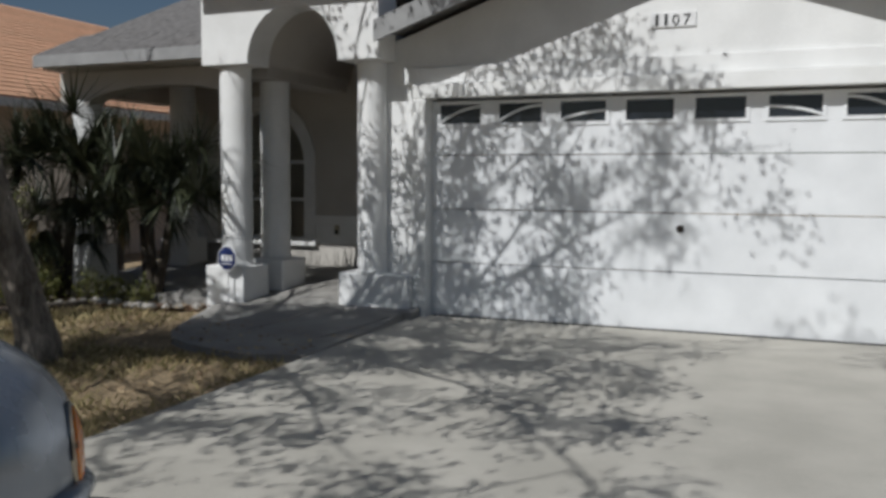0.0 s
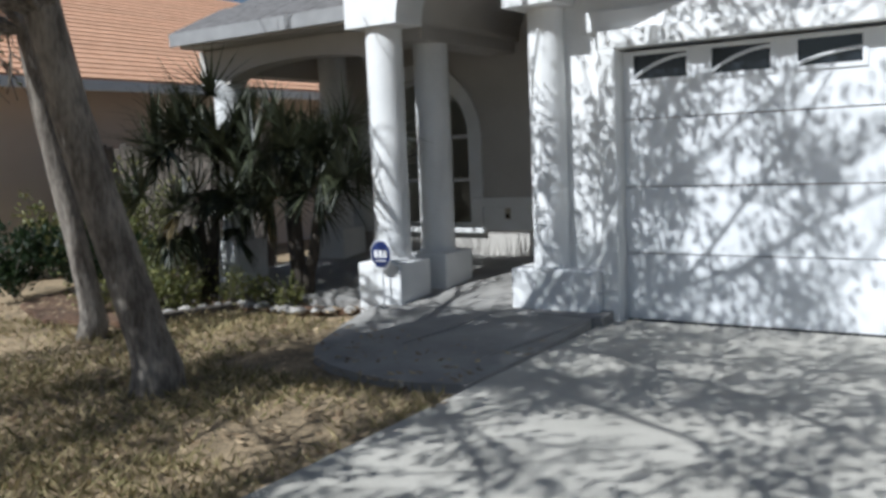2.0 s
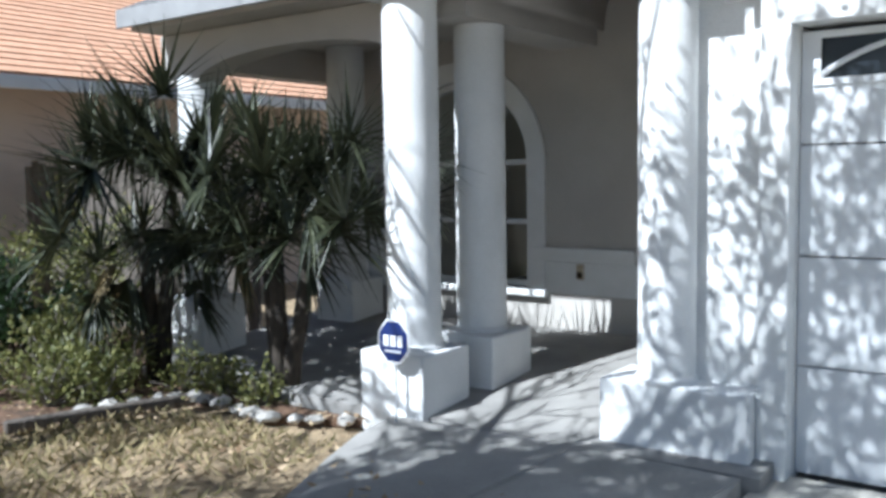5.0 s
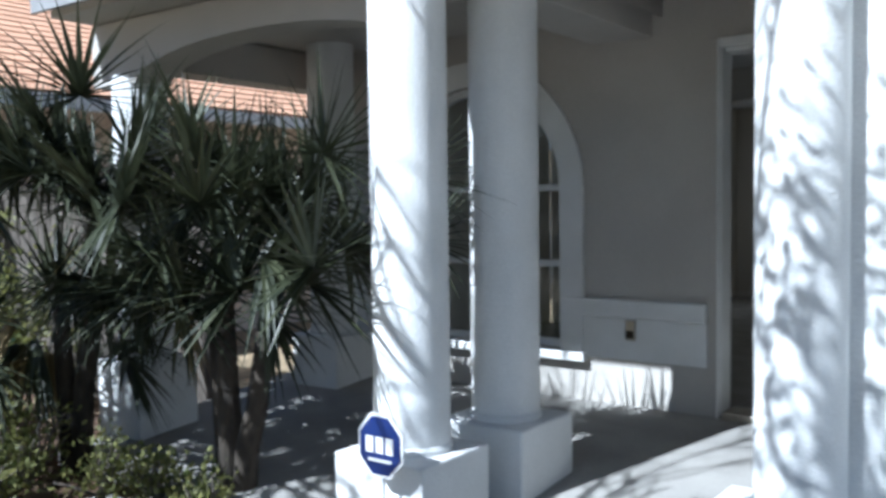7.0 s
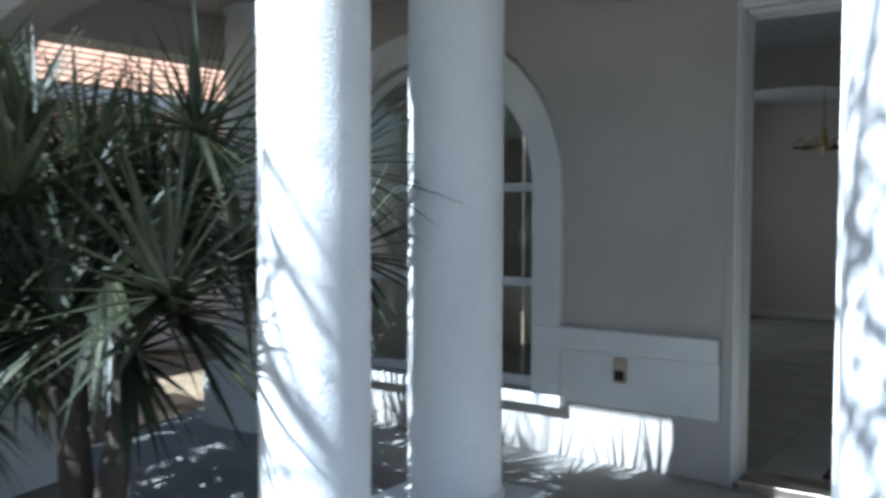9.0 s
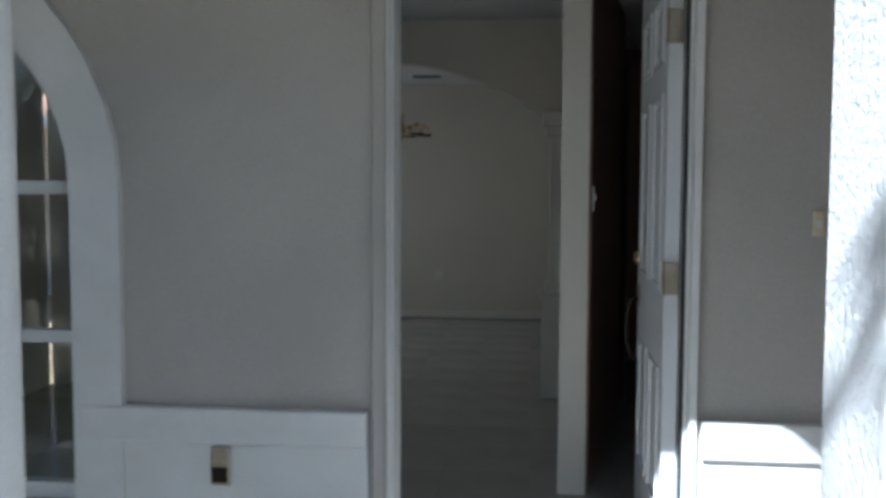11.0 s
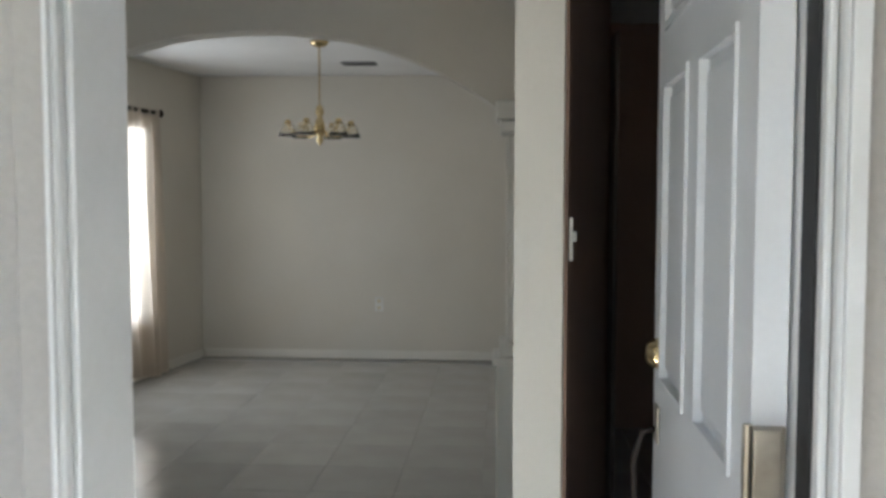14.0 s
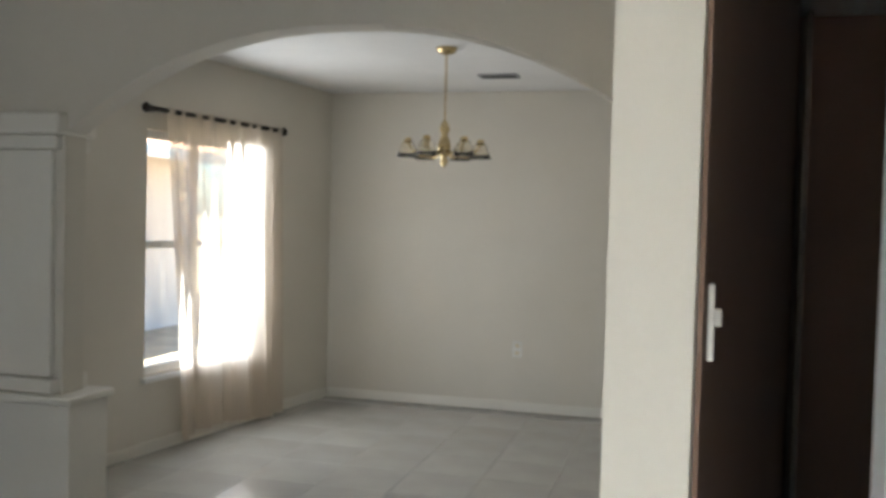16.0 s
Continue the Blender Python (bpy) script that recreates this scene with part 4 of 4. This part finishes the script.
def fan_palm(base, size, count, hanging, seed, label, stems, low, reach=()):
    """A palmetto: short stems, long stalks that carry round fans, and a skirt of old fans hanging down."""
    rng = random.Random(seed)
    t = empty("palm", base, label, "palm", "palms by the porch")
    b0 = Vector(base)
    for dx, dy, h in stems:
        top = b0 + Vector((dx, dy, h))
        mid = b0.lerp(top, 0.5) + Vector((dx * 0.15, dy * 0.15, 0))
        part("trunk", tube([b0 + Vector((dx * 0.2, dy * 0.2, -0.1)), b0.lerp(mid, 0.6), mid, top], [0.07, 0.062, 0.055, 0.045], 10), PALM_TRUNK, t, "fibrous brown palm trunk", True)
    vs, fs, v2, f2 = [], [], [], []
    for k in range(count + hanging):
        old = k >= count
        dx, dy, h = stems[k % len(stems)]
        crown = b0 + Vector((dx, dy, h))
        az = 2.4 * k + rng.uniform(-0.4, 0.4)
        el = rng.uniform(-1.25, -0.55) if old else rng.uniform(low, 1.35)
        d = Vector((math.cos(az) * math.cos(el), math.sin(az) * math.cos(el), math.sin(el)))
        st = size * rng.uniform(0.42, 0.8) * (0.8 if old else 1.0)
        hub = crown + d * st - Vector((0, 0, 0.06 * st))
        if hub.z < 0.6:
            hub.z = 0.6 + rng.uniform(0, 0.2)
        dry = old and rng.random() < 0.35
        V, F = (v2, f2) if dry else (vs, fs)
        blade(V, F, crown, hub - crown, (hub - crown).length, 0.011, 0.02, rng, 3)
        flat = Vector((d.x, d.y, 0)) if el < 1.2 else Vector((rng.uniform(-1, 1), rng.uniform(-1, 1), 0))
        face = flat.normalized() * rng.uniform(0.5, 1.0) + Vector((rng.uniform(-0.4, 0.4), rng.uniform(-0.4, 0.4), rng.uniform(-0.2, 0.5)))
        if k % 2 and not old:  # leaf held in the line of its stalk
            side = Vector((-d.y, d.x, 0))
            face = side * rng.uniform(-1, 1) + side.cross(d) * rng.uniform(0.2, 1.0)
        up = Vector((0, 0, -1)) if old else d + Vector((0, 0, 0.6))
        fan(V, F, hub, face, up, size * rng.uniform(0.50, 0.66) * (0.9 if old else 1.0), rng, 28, 2.8 if old else 4.3)
    for hub, face, radius in reach:  # long fronds that lean out on their own
        hub = Vector(hub)
        crown = b0 + Vector(stems[-1])
        blade(vs, fs, crown, hub - crown, (hub - crown).length, 0.012, 0.02, rng, 3)
        fan(vs, fs, hub, Vector(face), hub - crown + Vector((0, 0, 0.5)), radius, rng)
    from_lists("fronds", vs, fs, PALM_LEAF, t)
    if f2:
        from_lists("dry_fronds", v2, f2, PALM_DRY, t, "dry tan hanging fronds")
    return t


fan_palm((-5.84, 7.32, 0.0), 1.0, 36, 0, 5, "dark green fan palm with narrow pointed blades by the porch", [(-0.16, 0.05, 0.85), (0.24, 0.04, 0.95), (0.0, -0.03, 1.15)], 0.12, [((-4.98, 7.74, 1.62), (0.5, -0.8, 0.35), 0.52), ((-5.08, 7.92, 1.30), (0.3, -0.7, 0.6), 0.48), ((-5.15, 7.30, 1.72), (0.6, -0.8, 0.2), 0.5)])
fan_palm((-7.02, 7.16, 0.0), 1.0, 36, 12, 6, "dark green fan palm with a hanging skirt of old fronds", [(-0.05, -0.04, 1.1), (0.16, 0.06, 1.4)], -0.2)


def shrub(at, size, count, seed, material, leaf, label):
    rng = random.Random(seed)
    t = empty("shrub", at, label, "shrub", "garden shrubs")
    b = bmesh.new()
    vs, fs = [], []
    for k in range(16):
        az, el = rng.uniform(0, 2 * math.pi), rng.uniform(0.5, 1.4)
        d = Vector((math.cos(az) * math.cos(el), math.sin(az) * math.cos(el), math.sin(el)))
        d = Vector((d.x * size[0], d.y * size[1], d.z * size[2]))
        ln = d.length * rng.uniform(0.7, 1.05)
        lp, ld, lr = limb(b, at, d, ln, 0.012, 0.004, 0.25, rng, 6)
        for _ in range(count // 16):
            j = rng.randint(2, 6)
            c = lp[j] + Vector((rng.gauss(0, 0.06), rng.gauss(0, 0.06), rng.gauss(0, 0.05)))
            dd = (ld[j] + Vector((rng.uniform(-1, 1), rng.uniform(-1, 1), rng.uniform(-0.7, 0.7)))).normalized()
            leaf_quad(vs, fs, c, dd, Vector((rng.uniform(-1, 1), rng.uniform(-1, 1), 1)).normalized(), leaf * rng.uniform(0.7, 1.3), 0.3)
    part("stem", b, BARK, t)
    from_lists("leaves", vs, fs, material, t)


shrub((-7.45, 6.75, 0.0), (0.6, 0.5, 0.62), 1500, 11, SHRUB_LEAF, 0.055, "sparse yellow-green shrub in the bed")
shrub((-6.95, 6.5, 0.0), (0.5, 0.4, 0.42), 900, 12, SHRUB_LEAF, 0.05, "low yellow-green shrub in the bed")
shrub((-8.7, 6.9, -0.02), (0.8, 0.7, 0.95), 2200, 13, SHRUB_DARK, 0.07, "dense dark green shrub by the lawn")
shrub((-9.4, 6.4, -0.02), (0.9, 0.8, 0.85), 2200, 14, SHRUB_DARK, 0.07, "broad dark green shrub by the neighbour's wall")
shrub((-8.7, 7.7, -0.02), (0.7, 0.6, 1.5), 1800, 15, SHRUB_LEAF, 0.06, "tall pale green shrub before the fence")
shrub((-10.2, 7.6, -0.02), (0.8, 0.7, 1.2), 1600, 16, SHRUB_LEAF, 0.06, "pale shrub beside the neighbour's wall")

for k, (x, y, s) in enumerate(((-5.75, 7.05, 0.22), (-6.5, 7.0, 0.30), (-6.75, 6.55, 0.28), (-6.95, 6.25, 0.36), (-7.25, 6.45, 0.40), (-6.2, 7.1, 0.24), (-7.0, 6.85, 0.42), (-7.5, 6.1, 0.38))):
    shrub((x, y, -0.02), (s, s, s * 1.1), 420, 40 + k, SHRUB_LEAF, 0.042, "small straggly yellow-green plant in the bed")

# mulch bed with an edging of stones
bed = [(-4.95, 7.16), (-5.0, 7.12), (-5.5, 6.86), (-6.15, 6.96), (-6.30, 6.88), (-6.66, 5.85), (-7.6, 5.6), (-8.8, 6.1), (-9.5, 7.2), (-9.5, 9.2), (-7.3, 9.2), (-7.3, 7.17)]
bm = panel(bed, [], 0.05, slab(-0.06))
thing("mulch_bed", bm, MULCH, "brown mulch planting bed", "planting bed", kind="structure")
rng = random.Random(21)
edge = [(-4.98, 7.08), (-5.5, 6.84), (-6.15, 6.94), (-6.36, 6.9), (-6.62, 6.25)]
for (ax, ay), (bx, by) in zip(edge, edge[1:]):
    n = max(2, int(math.hypot(bx - ax, by - ay) / 0.13))
    for i in range(n):
        s = (i + rng.uniform(0.2, 0.8)) / n
        b = bmesh.new()
        bmesh.ops.create_icosphere(b, subdivisions=2, radius=1)
        sx, sy, sz = rng.uniform(0.05, 0.09), rng.uniform(0.04, 0.06), rng.uniform(0.025, 0.045)
        sd0 = rng.uniform(0, 50)
        for v in b.verts:
            v.co *= 1 + 0.35 * noise.noise(v.co * 1.3 + Vector((sd0, 0, 0)))
            v.co = Vector((v.co.x * sx, v.co.y * sy, v.co.z * sz))
        o = tagged(new("edging_stone", finish("edging_stone", b, STONE)), "pale rough edging stone round the planting bed", "stone", "edging stones")
        o.matrix_world = pose(ax + (bx - ax) * s, ay + (by - ay) * s, ground_z(0, 6.5) - 0.005 + sz * 0.6, 0, 0, rng.uniform(0, 180))

# low landscape timber on the bed's lawn side
tb = tagged(new("edging_timber", finish("edging_timber", box(-0.62, 0.62, -0.04, 0.04, -0.04, 0.045, 0.015), FENCE)), "weathered wooden edging timber by the planting bed", "timber")
tb.matrix_world = pose(-6.50, 6.40, -0.02, 0, 0, 71)

# lawn: blades and fallen leaves
rng = random.Random(31)
vs, fs = [], []


def on_lawn(x, y):
    if x > -2.66 or (y > 5.15 and x > -4.75) or (y > 5.7 and x < -6.6) or y > 6.75:
        return False
    return -10 < x and y < 7.0


while len(vs) < 4 * 22000:
    x, y = rng.uniform(-9.5, -2.66), rng.uniform(-1.0, 6.75)
    if x < -7 and rng.random() < 0.5:
        continue
    if on_lawn(x, y) and noise.noise((x * 1.1, y * 1.1, 5)) > rng.uniform(-0.55, 0.35):
        a = rng.uniform(0, 6.28)
        d = Vector((math.cos(a) * 0.8, math.sin(a) * 0.8, rng.uniform(0.35, 1.1))).normalized()
        leaf_quad(vs, fs, Vector((x, y, ground_z(x, y) - 0.045)), d, Vector((0, 0, 1)) if d.z < 0.95 else Vector((1, 0, 0)), rng.uniform(0.05, 0.12), 0.05)
tagged(from_lists("grass", vs, fs, GRASS), "thin dry grass blades on the lawn", "grass", kind="stuff")
vs, fs = [], []
while len(vs) < 4 * 5200:
    x, y = rng.uniform(-9.3, -2.6), rng.uniform(0.5, 9.0)
    if (x > -2.66 and rng.random() < 0.8) or (y > 6.9 and x > -4.8):
        continue
    z = ground_z(x, y) + (0.006 if x > -2.62 else -0.02 if on_lawn(x, y) else 0.012)
    a = rng.uniform(0, 6.28)
    d = Vector((math.cos(a), math.sin(a), rng.uniform(-0.05, 0.3))).normalized()
    leaf_quad(vs, fs, Vector((x, y, z)), d, Vector((rng.uniform(-0.4, 0.4), rng.uniform(-0.4, 0.4), 1)).normalized(), rng.uniform(0.04, 0.085), 0.27)
tagged(from_lists("leaf_litter", vs, fs, LITTER), "brown fallen leaves scattered over lawn and bed", "leaf litter", kind="stuff")

# yard sign: blue octagonal shield on a stake
ys_ = empty("yard_sign", (-4.615, 7.05, 0.0), "navy octagonal yard sign with white border on a stake", "yard sign")
octo = lambda r: [(-4.615 + r * math.cos(a), 0.53 + r * 1.12 * math.sin(a)) for a in (math.pi / 8 + math.pi / 4 * i for i in range(8))]
part("border", panel(octo(0.125), [], 0.006, front(7.046)), SIGN_WHITE, ys_)
part("field", panel(octo(0.112), [], 0.003, front(7.0415)), SIGN_BLUE, ys_)
for x0, x1, z0, z1 in ((-4.685, -4.647, 0.50, 0.565), (-4.633, -4.595, 0.50, 0.565), (-4.581, -4.545, 0.50, 0.565), (-4.675, -4.555, 0.465, 0.477)):
    part("emblem_bar", box(x0, x1, 7.038, 7.041, z0, z1), SIGN_WHITE, ys_)
part("stake", tube([(-4.615, 7.058, -0.1), (-4.615, 7.058, 0.60)], [0.009, 0.009], 8), SIGN_WHITE, ys_)


# ---- neighbour's house, fence ----
nb = empty("neighbour_house", (-13, 10, 0), "tan single-storey neighbour house with an orange shingle roof", "house")
NX = -11.0
part("wall", box(-17.0, NX, 6.8, 22.0, -0.2, 2.62, 0.01), NEIGHBOUR, nb)
RX, RZ = -14.2, 4.75
b = bmesh.new()
for s, xe in ((1, NX + 0.55), (-1, -17.4)):
    q = [b.verts.new(p) for p in ((xe, 6.35, 2.62), (xe, 22.5, 2.62), (RX, 22.5, RZ), (RX, 6.35, RZ), (xe, 6.35, 2.62), (xe, 22.5, 2.62), (RX, 22.5, RZ + 0.1), (RX, 6.35, RZ + 0.1))]
    for f in ((0, 1, 2, 3), (7, 6, 5, 4), (0, 4, 5, 1), (3, 7, 4, 0), (2, 6, 7, 3)):
        b.faces.new([q[i] for i in f])
part("gable", panel([(NX - 0.02, 2.5), (RX, RZ - 0.1), (-16.98, 2.5)], [], 0.15, front(6.81)), NEIGHBOUR, nb)
nwin = part("window", panel(rect(-12.9, -11.9, 0.9, 2.0), [rect(-12.84, -12.42, 0.96, 1.42), rect(-12.38, -11.96, 0.96, 1.42), rect(-12.84, -12.42, 1.48, 1.94), rect(-12.38, -11.96, 1.48, 1.94)], 0.04, front(6.755)), TRIM, nb)
part("pane", box(-12.86, -11.94, 6.78, 6.794, 0.94, 1.96), GLASS_DARK, nwin)
nroof = part("roof", b, SHINGLE_ORANGE, nb, "terracotta orange shingle roof")
part("fascia", box(NX + 0.551, NX + 0.59, 6.35, 22.5, 2.46, 2.60, 0.005), TRIM, nb)
# courses of the roof slope that faces the garden
e0, e1, r_1, r_0 = Vector((NX + 0.56, 6.36, 2.625)), Vector((NX + 0.56, 22.4, 2.625)), Vector((RX, 22.4, RZ + 0.105)), Vector((RX, 6.36, RZ + 0.105))
for k in range(26):
    s0, s1 = k / 26, (k + 1) / 26
    a0, a1, b0_, b1_ = e0.lerp(r_0, s0), e1.lerp(r_1, s0), e0.lerp(r_0, s1), e1.lerp(r_1, s1)
    b = bmesh.new()
    lift = Vector((0.006, 0, 0.013))
    q = [b.verts.new(p) for p in (a0, a1, a1 + lift, a0 + lift, b0_, b1_)]
    for f in ((0, 1, 2, 3), (3, 2, 5, 4)):
        b.faces.new([q[i] for i in f])
    part("shingle_course", b, SHINGLE_ORANGE, nroof)
fence = empty("fence", (-9, 8.35, 0), "weathered grey wooden privacy fence between the houses", "fence")
x = NX + 0.05
k = 0
while x < -7.3:
    hgt = 1.66 + 0.03 * ((k * 5) % 3)
    part("picket", box(x, x + 0.132, 8.35, 8.368, -0.1, hgt, 0.004), FENCE, fence)
    x += 0.145
    k += 1
for z in (0.4, 1.3):
    part("rail", box(NX + 0.05, -7.3, 8.369, 8.41, z, z + 0.09), FENCE, fence)


# ---- parked car: nose towards the garage ----
def car(x, y, z):
    """Rounded saloon: a lofted body with domed wings, a cabin, lamps and wheels."""
    c = empty("car", (x, y, z), "silver grey parked car with an amber corner lamp", "car")

    def surface(s, a, out=0.0):
        """Point of the body shell, s metres behind the nose, at the angle a round the section."""
        f = (1 - (1 - min(s, 0.62) / 0.62) ** 2.6) ** (1 / 2.6)
        tail = 1.0 if s < 3.9 else 1 - 0.45 * ((s - 3.9) / 0.55) ** 2
        w = (0.30 + 0.57 * f) * tail + out
        top = (0.60 + 0.31 * f + 0.07 * min(1, s / 1.3)) - 0.2 * (1 - tail) + out
        ca, sa = math.cos(a), math.sin(a)
        zc = 0.47
        px = w * math.copysign(abs(ca) ** 0.7, ca)
        pz = zc + (top - zc) * abs(sa) ** 0.85 if sa >= 0 else zc - 0.25 * abs(sa) ** 0.6
        return Vector((x + px, y - s + (out if s < 0.5 else 0), z + pz))

    n = 40
    b = bmesh.new()
    stations = [0.0, 0.012, 0.035, 0.07, 0.12, 0.18, 0.26, 0.36, 0.48, 0.62, 0.9, 1.3, 2.0, 2.8, 3.5, 3.9, 4.15, 4.35, 4.45]
    rings = [[b.verts.new(surface(s, 2 * math.pi * i / n)) for i in range(n)] for s in stations]
    for r, q in zip(rings, rings[1:]):
        for i in range(n):
            b.faces.new((r[i], r[(i + 1) % n], q[(i + 1) % n], q[i]))
    b.faces.new(rings[0])
    b.faces.new(rings[-1])
    part("body", b, CAR_PAINT, c, "", True)
    # cabin with its glass
    b = bmesh.new()
    rings = []
    for s, w, h in ((1.25, 0.74, 0.84), (1.95, 0.66, 1.34), (2.3, 0.66, 1.40), (2.8, 0.66, 1.39), (3.2, 0.65, 1.33), (3.8, 0.72, 0.86)):
        rings.append([b.verts.new((x + a, y - s, z + v)) for a, v in ((-0.78, 0.82), (-w, h - 0.06), (-w + 0.1, h), (0, h + 0.02), (w - 0.1, h), (w, h - 0.06), (0.78, 0.82))])
    for r, q in zip(rings, rings[1:]):
        for i in range(7):
            b.faces.new((r[i], r[(i + 1) % 7], q[(i + 1) % 7], q[i]))
    part("cabin", b, CAR_PAINT, c, "", True)

    def patch(s0, s1, lens, out):
        """A shell piece between two stations; lens(v) gives the angle limits along it."""
        pb = bmesh.new()
        prev = None
        for k in range(9):
            v = k / 8
            lo, hi = lens(v)
            row = [pb.verts.new(surface(s0 + (s1 - s0) * v, lo + (hi - lo) * m / 6, o)) for o in (out, -0.01) for m in range(7)]
            if prev:
                for m in range(6):
                    pb.faces.new((prev[m], prev[m + 1], row[m + 1], row[m]))
                    pb.faces.new((prev[m + 7], row[m + 7], row[m + 8], prev[m + 8]))
                pb.faces.new((prev[0], row[0], row[7], prev[7]))
                pb.faces.new((prev[6], prev[13], row[13], row[6]))
            prev = row
        return pb

    for sx in (1, -1):
        def lens(v, sx=sx, grow=0.0):
            m, e = 0.10, (0.02 + 0.24 * math.sin(math.pi * v) ** 0.7) + grow
            return (m - e, m + e) if sx > 0 else (math.pi - m - e, math.pi - m + e)
        part("corner_lamp", patch(0.13, 0.225, lens, 0.008), AMBER, c, "amber plastic corner lamp", True)
        clear = part("lamp_surround", patch(0.105, 0.25, lambda v, f=lens: f(v, grow=0.05), 0.004), NICKEL, c, "clear rim round the lamp", True)
        for yy in (-0.85, -3.45):
            tyre = lathe([(0.24, -0.09), (0.30, -0.095), (0.315, -0.06), (0.315, 0.06), (0.30, 0.095), (0.24, 0.09)], n=28)
            wh = part("wheel", tyre, DARK, c, "black rubber tyre", True, world_space=False)
            wh.matrix_parent_inverse = Matrix.Identity(4)
            wh.matrix_basis = pose(sx * 0.80, yy, 0.315 - 0.13, 0, 90, 0)
            rim = part("rim", lathe([(0.02, 0.06), (0.06, 0.07), (0.18, 0.05), (0.23, 0.07), (0.24, 0.0), (0.02, -0.02)], n=24), NICKEL, wh, "", True, world_space=False)
            rim.matrix_parent_inverse = Matrix.Identity(4)
            rim.matrix_basis = pose(0, 0, 0.02 if sx > 0 else -0.02, 0 if sx > 0 else 180, 0, 0)
    part("bumper", tube([surface(s, a, 0.0) + Vector((0, 0, -0.10)) for s, a in ((0.5, 0), (0.26, 0), (0.12, 0), (0.04, 0), (0.0, 0.9), (0.0, math.pi / 2), (0.0, math.pi - 0.9), (0.04, math.pi), (0.12, math.pi), (0.26, math.pi), (0.5, math.pi))][:4] + [Vector((x, y + 0.02, z + 0.37))] + [surface(s, math.pi) + Vector((0, 0, -0.10)) for s in (0.04, 0.12, 0.26, 0.5)], [0.045] * 9, 12), CAR_PAINT, c, "", True)
    gl = bmesh.new()
    q = [gl.verts.new((x + a, y + b_, z + h)) for a, b_, h in ((-0.62, -1.31, 0.90), (0.62, -1.31, 0.90), (0.54, -1.9, 1.325), (-0.54, -1.9, 1.325))]
    q2 = [gl.verts.new(v.co + Vector((0, 0.02, 0.02))) for v in q]
    gl.faces.new(q)
    gl.faces.new(q2)
    for i in range(4):
        gl.faces.new((q[i], q[(i + 1) % 4], q2[(i + 1) % 4], q2[i]))
    part("windscreen", gl, GLASS_DARK, c, "dark windscreen glass")


car(-1.80, 1.60, ground_z(0, 0) + 0.13)

# ---- floor tiles, last: 300 nearest as parts ----
floor_ob = bpy.data.objects["floor"]
tile_me = finish("tile", box(-0.1989, 0.1989, -0.1989, 0.1989, -0.007, 0.0, 0.001), TILE)
for i in range(15):
    for j in range(16):
        cx, cy = -6.63 + 0.4 * i, YF + 0.38 + 0.4 * j
        if cx > -1.2 or cy > YB - 0.18:
            continue
        o = new("tile", tile_me)
        o.parent = floor_ob
        o.location = (cx, cy, ZF)
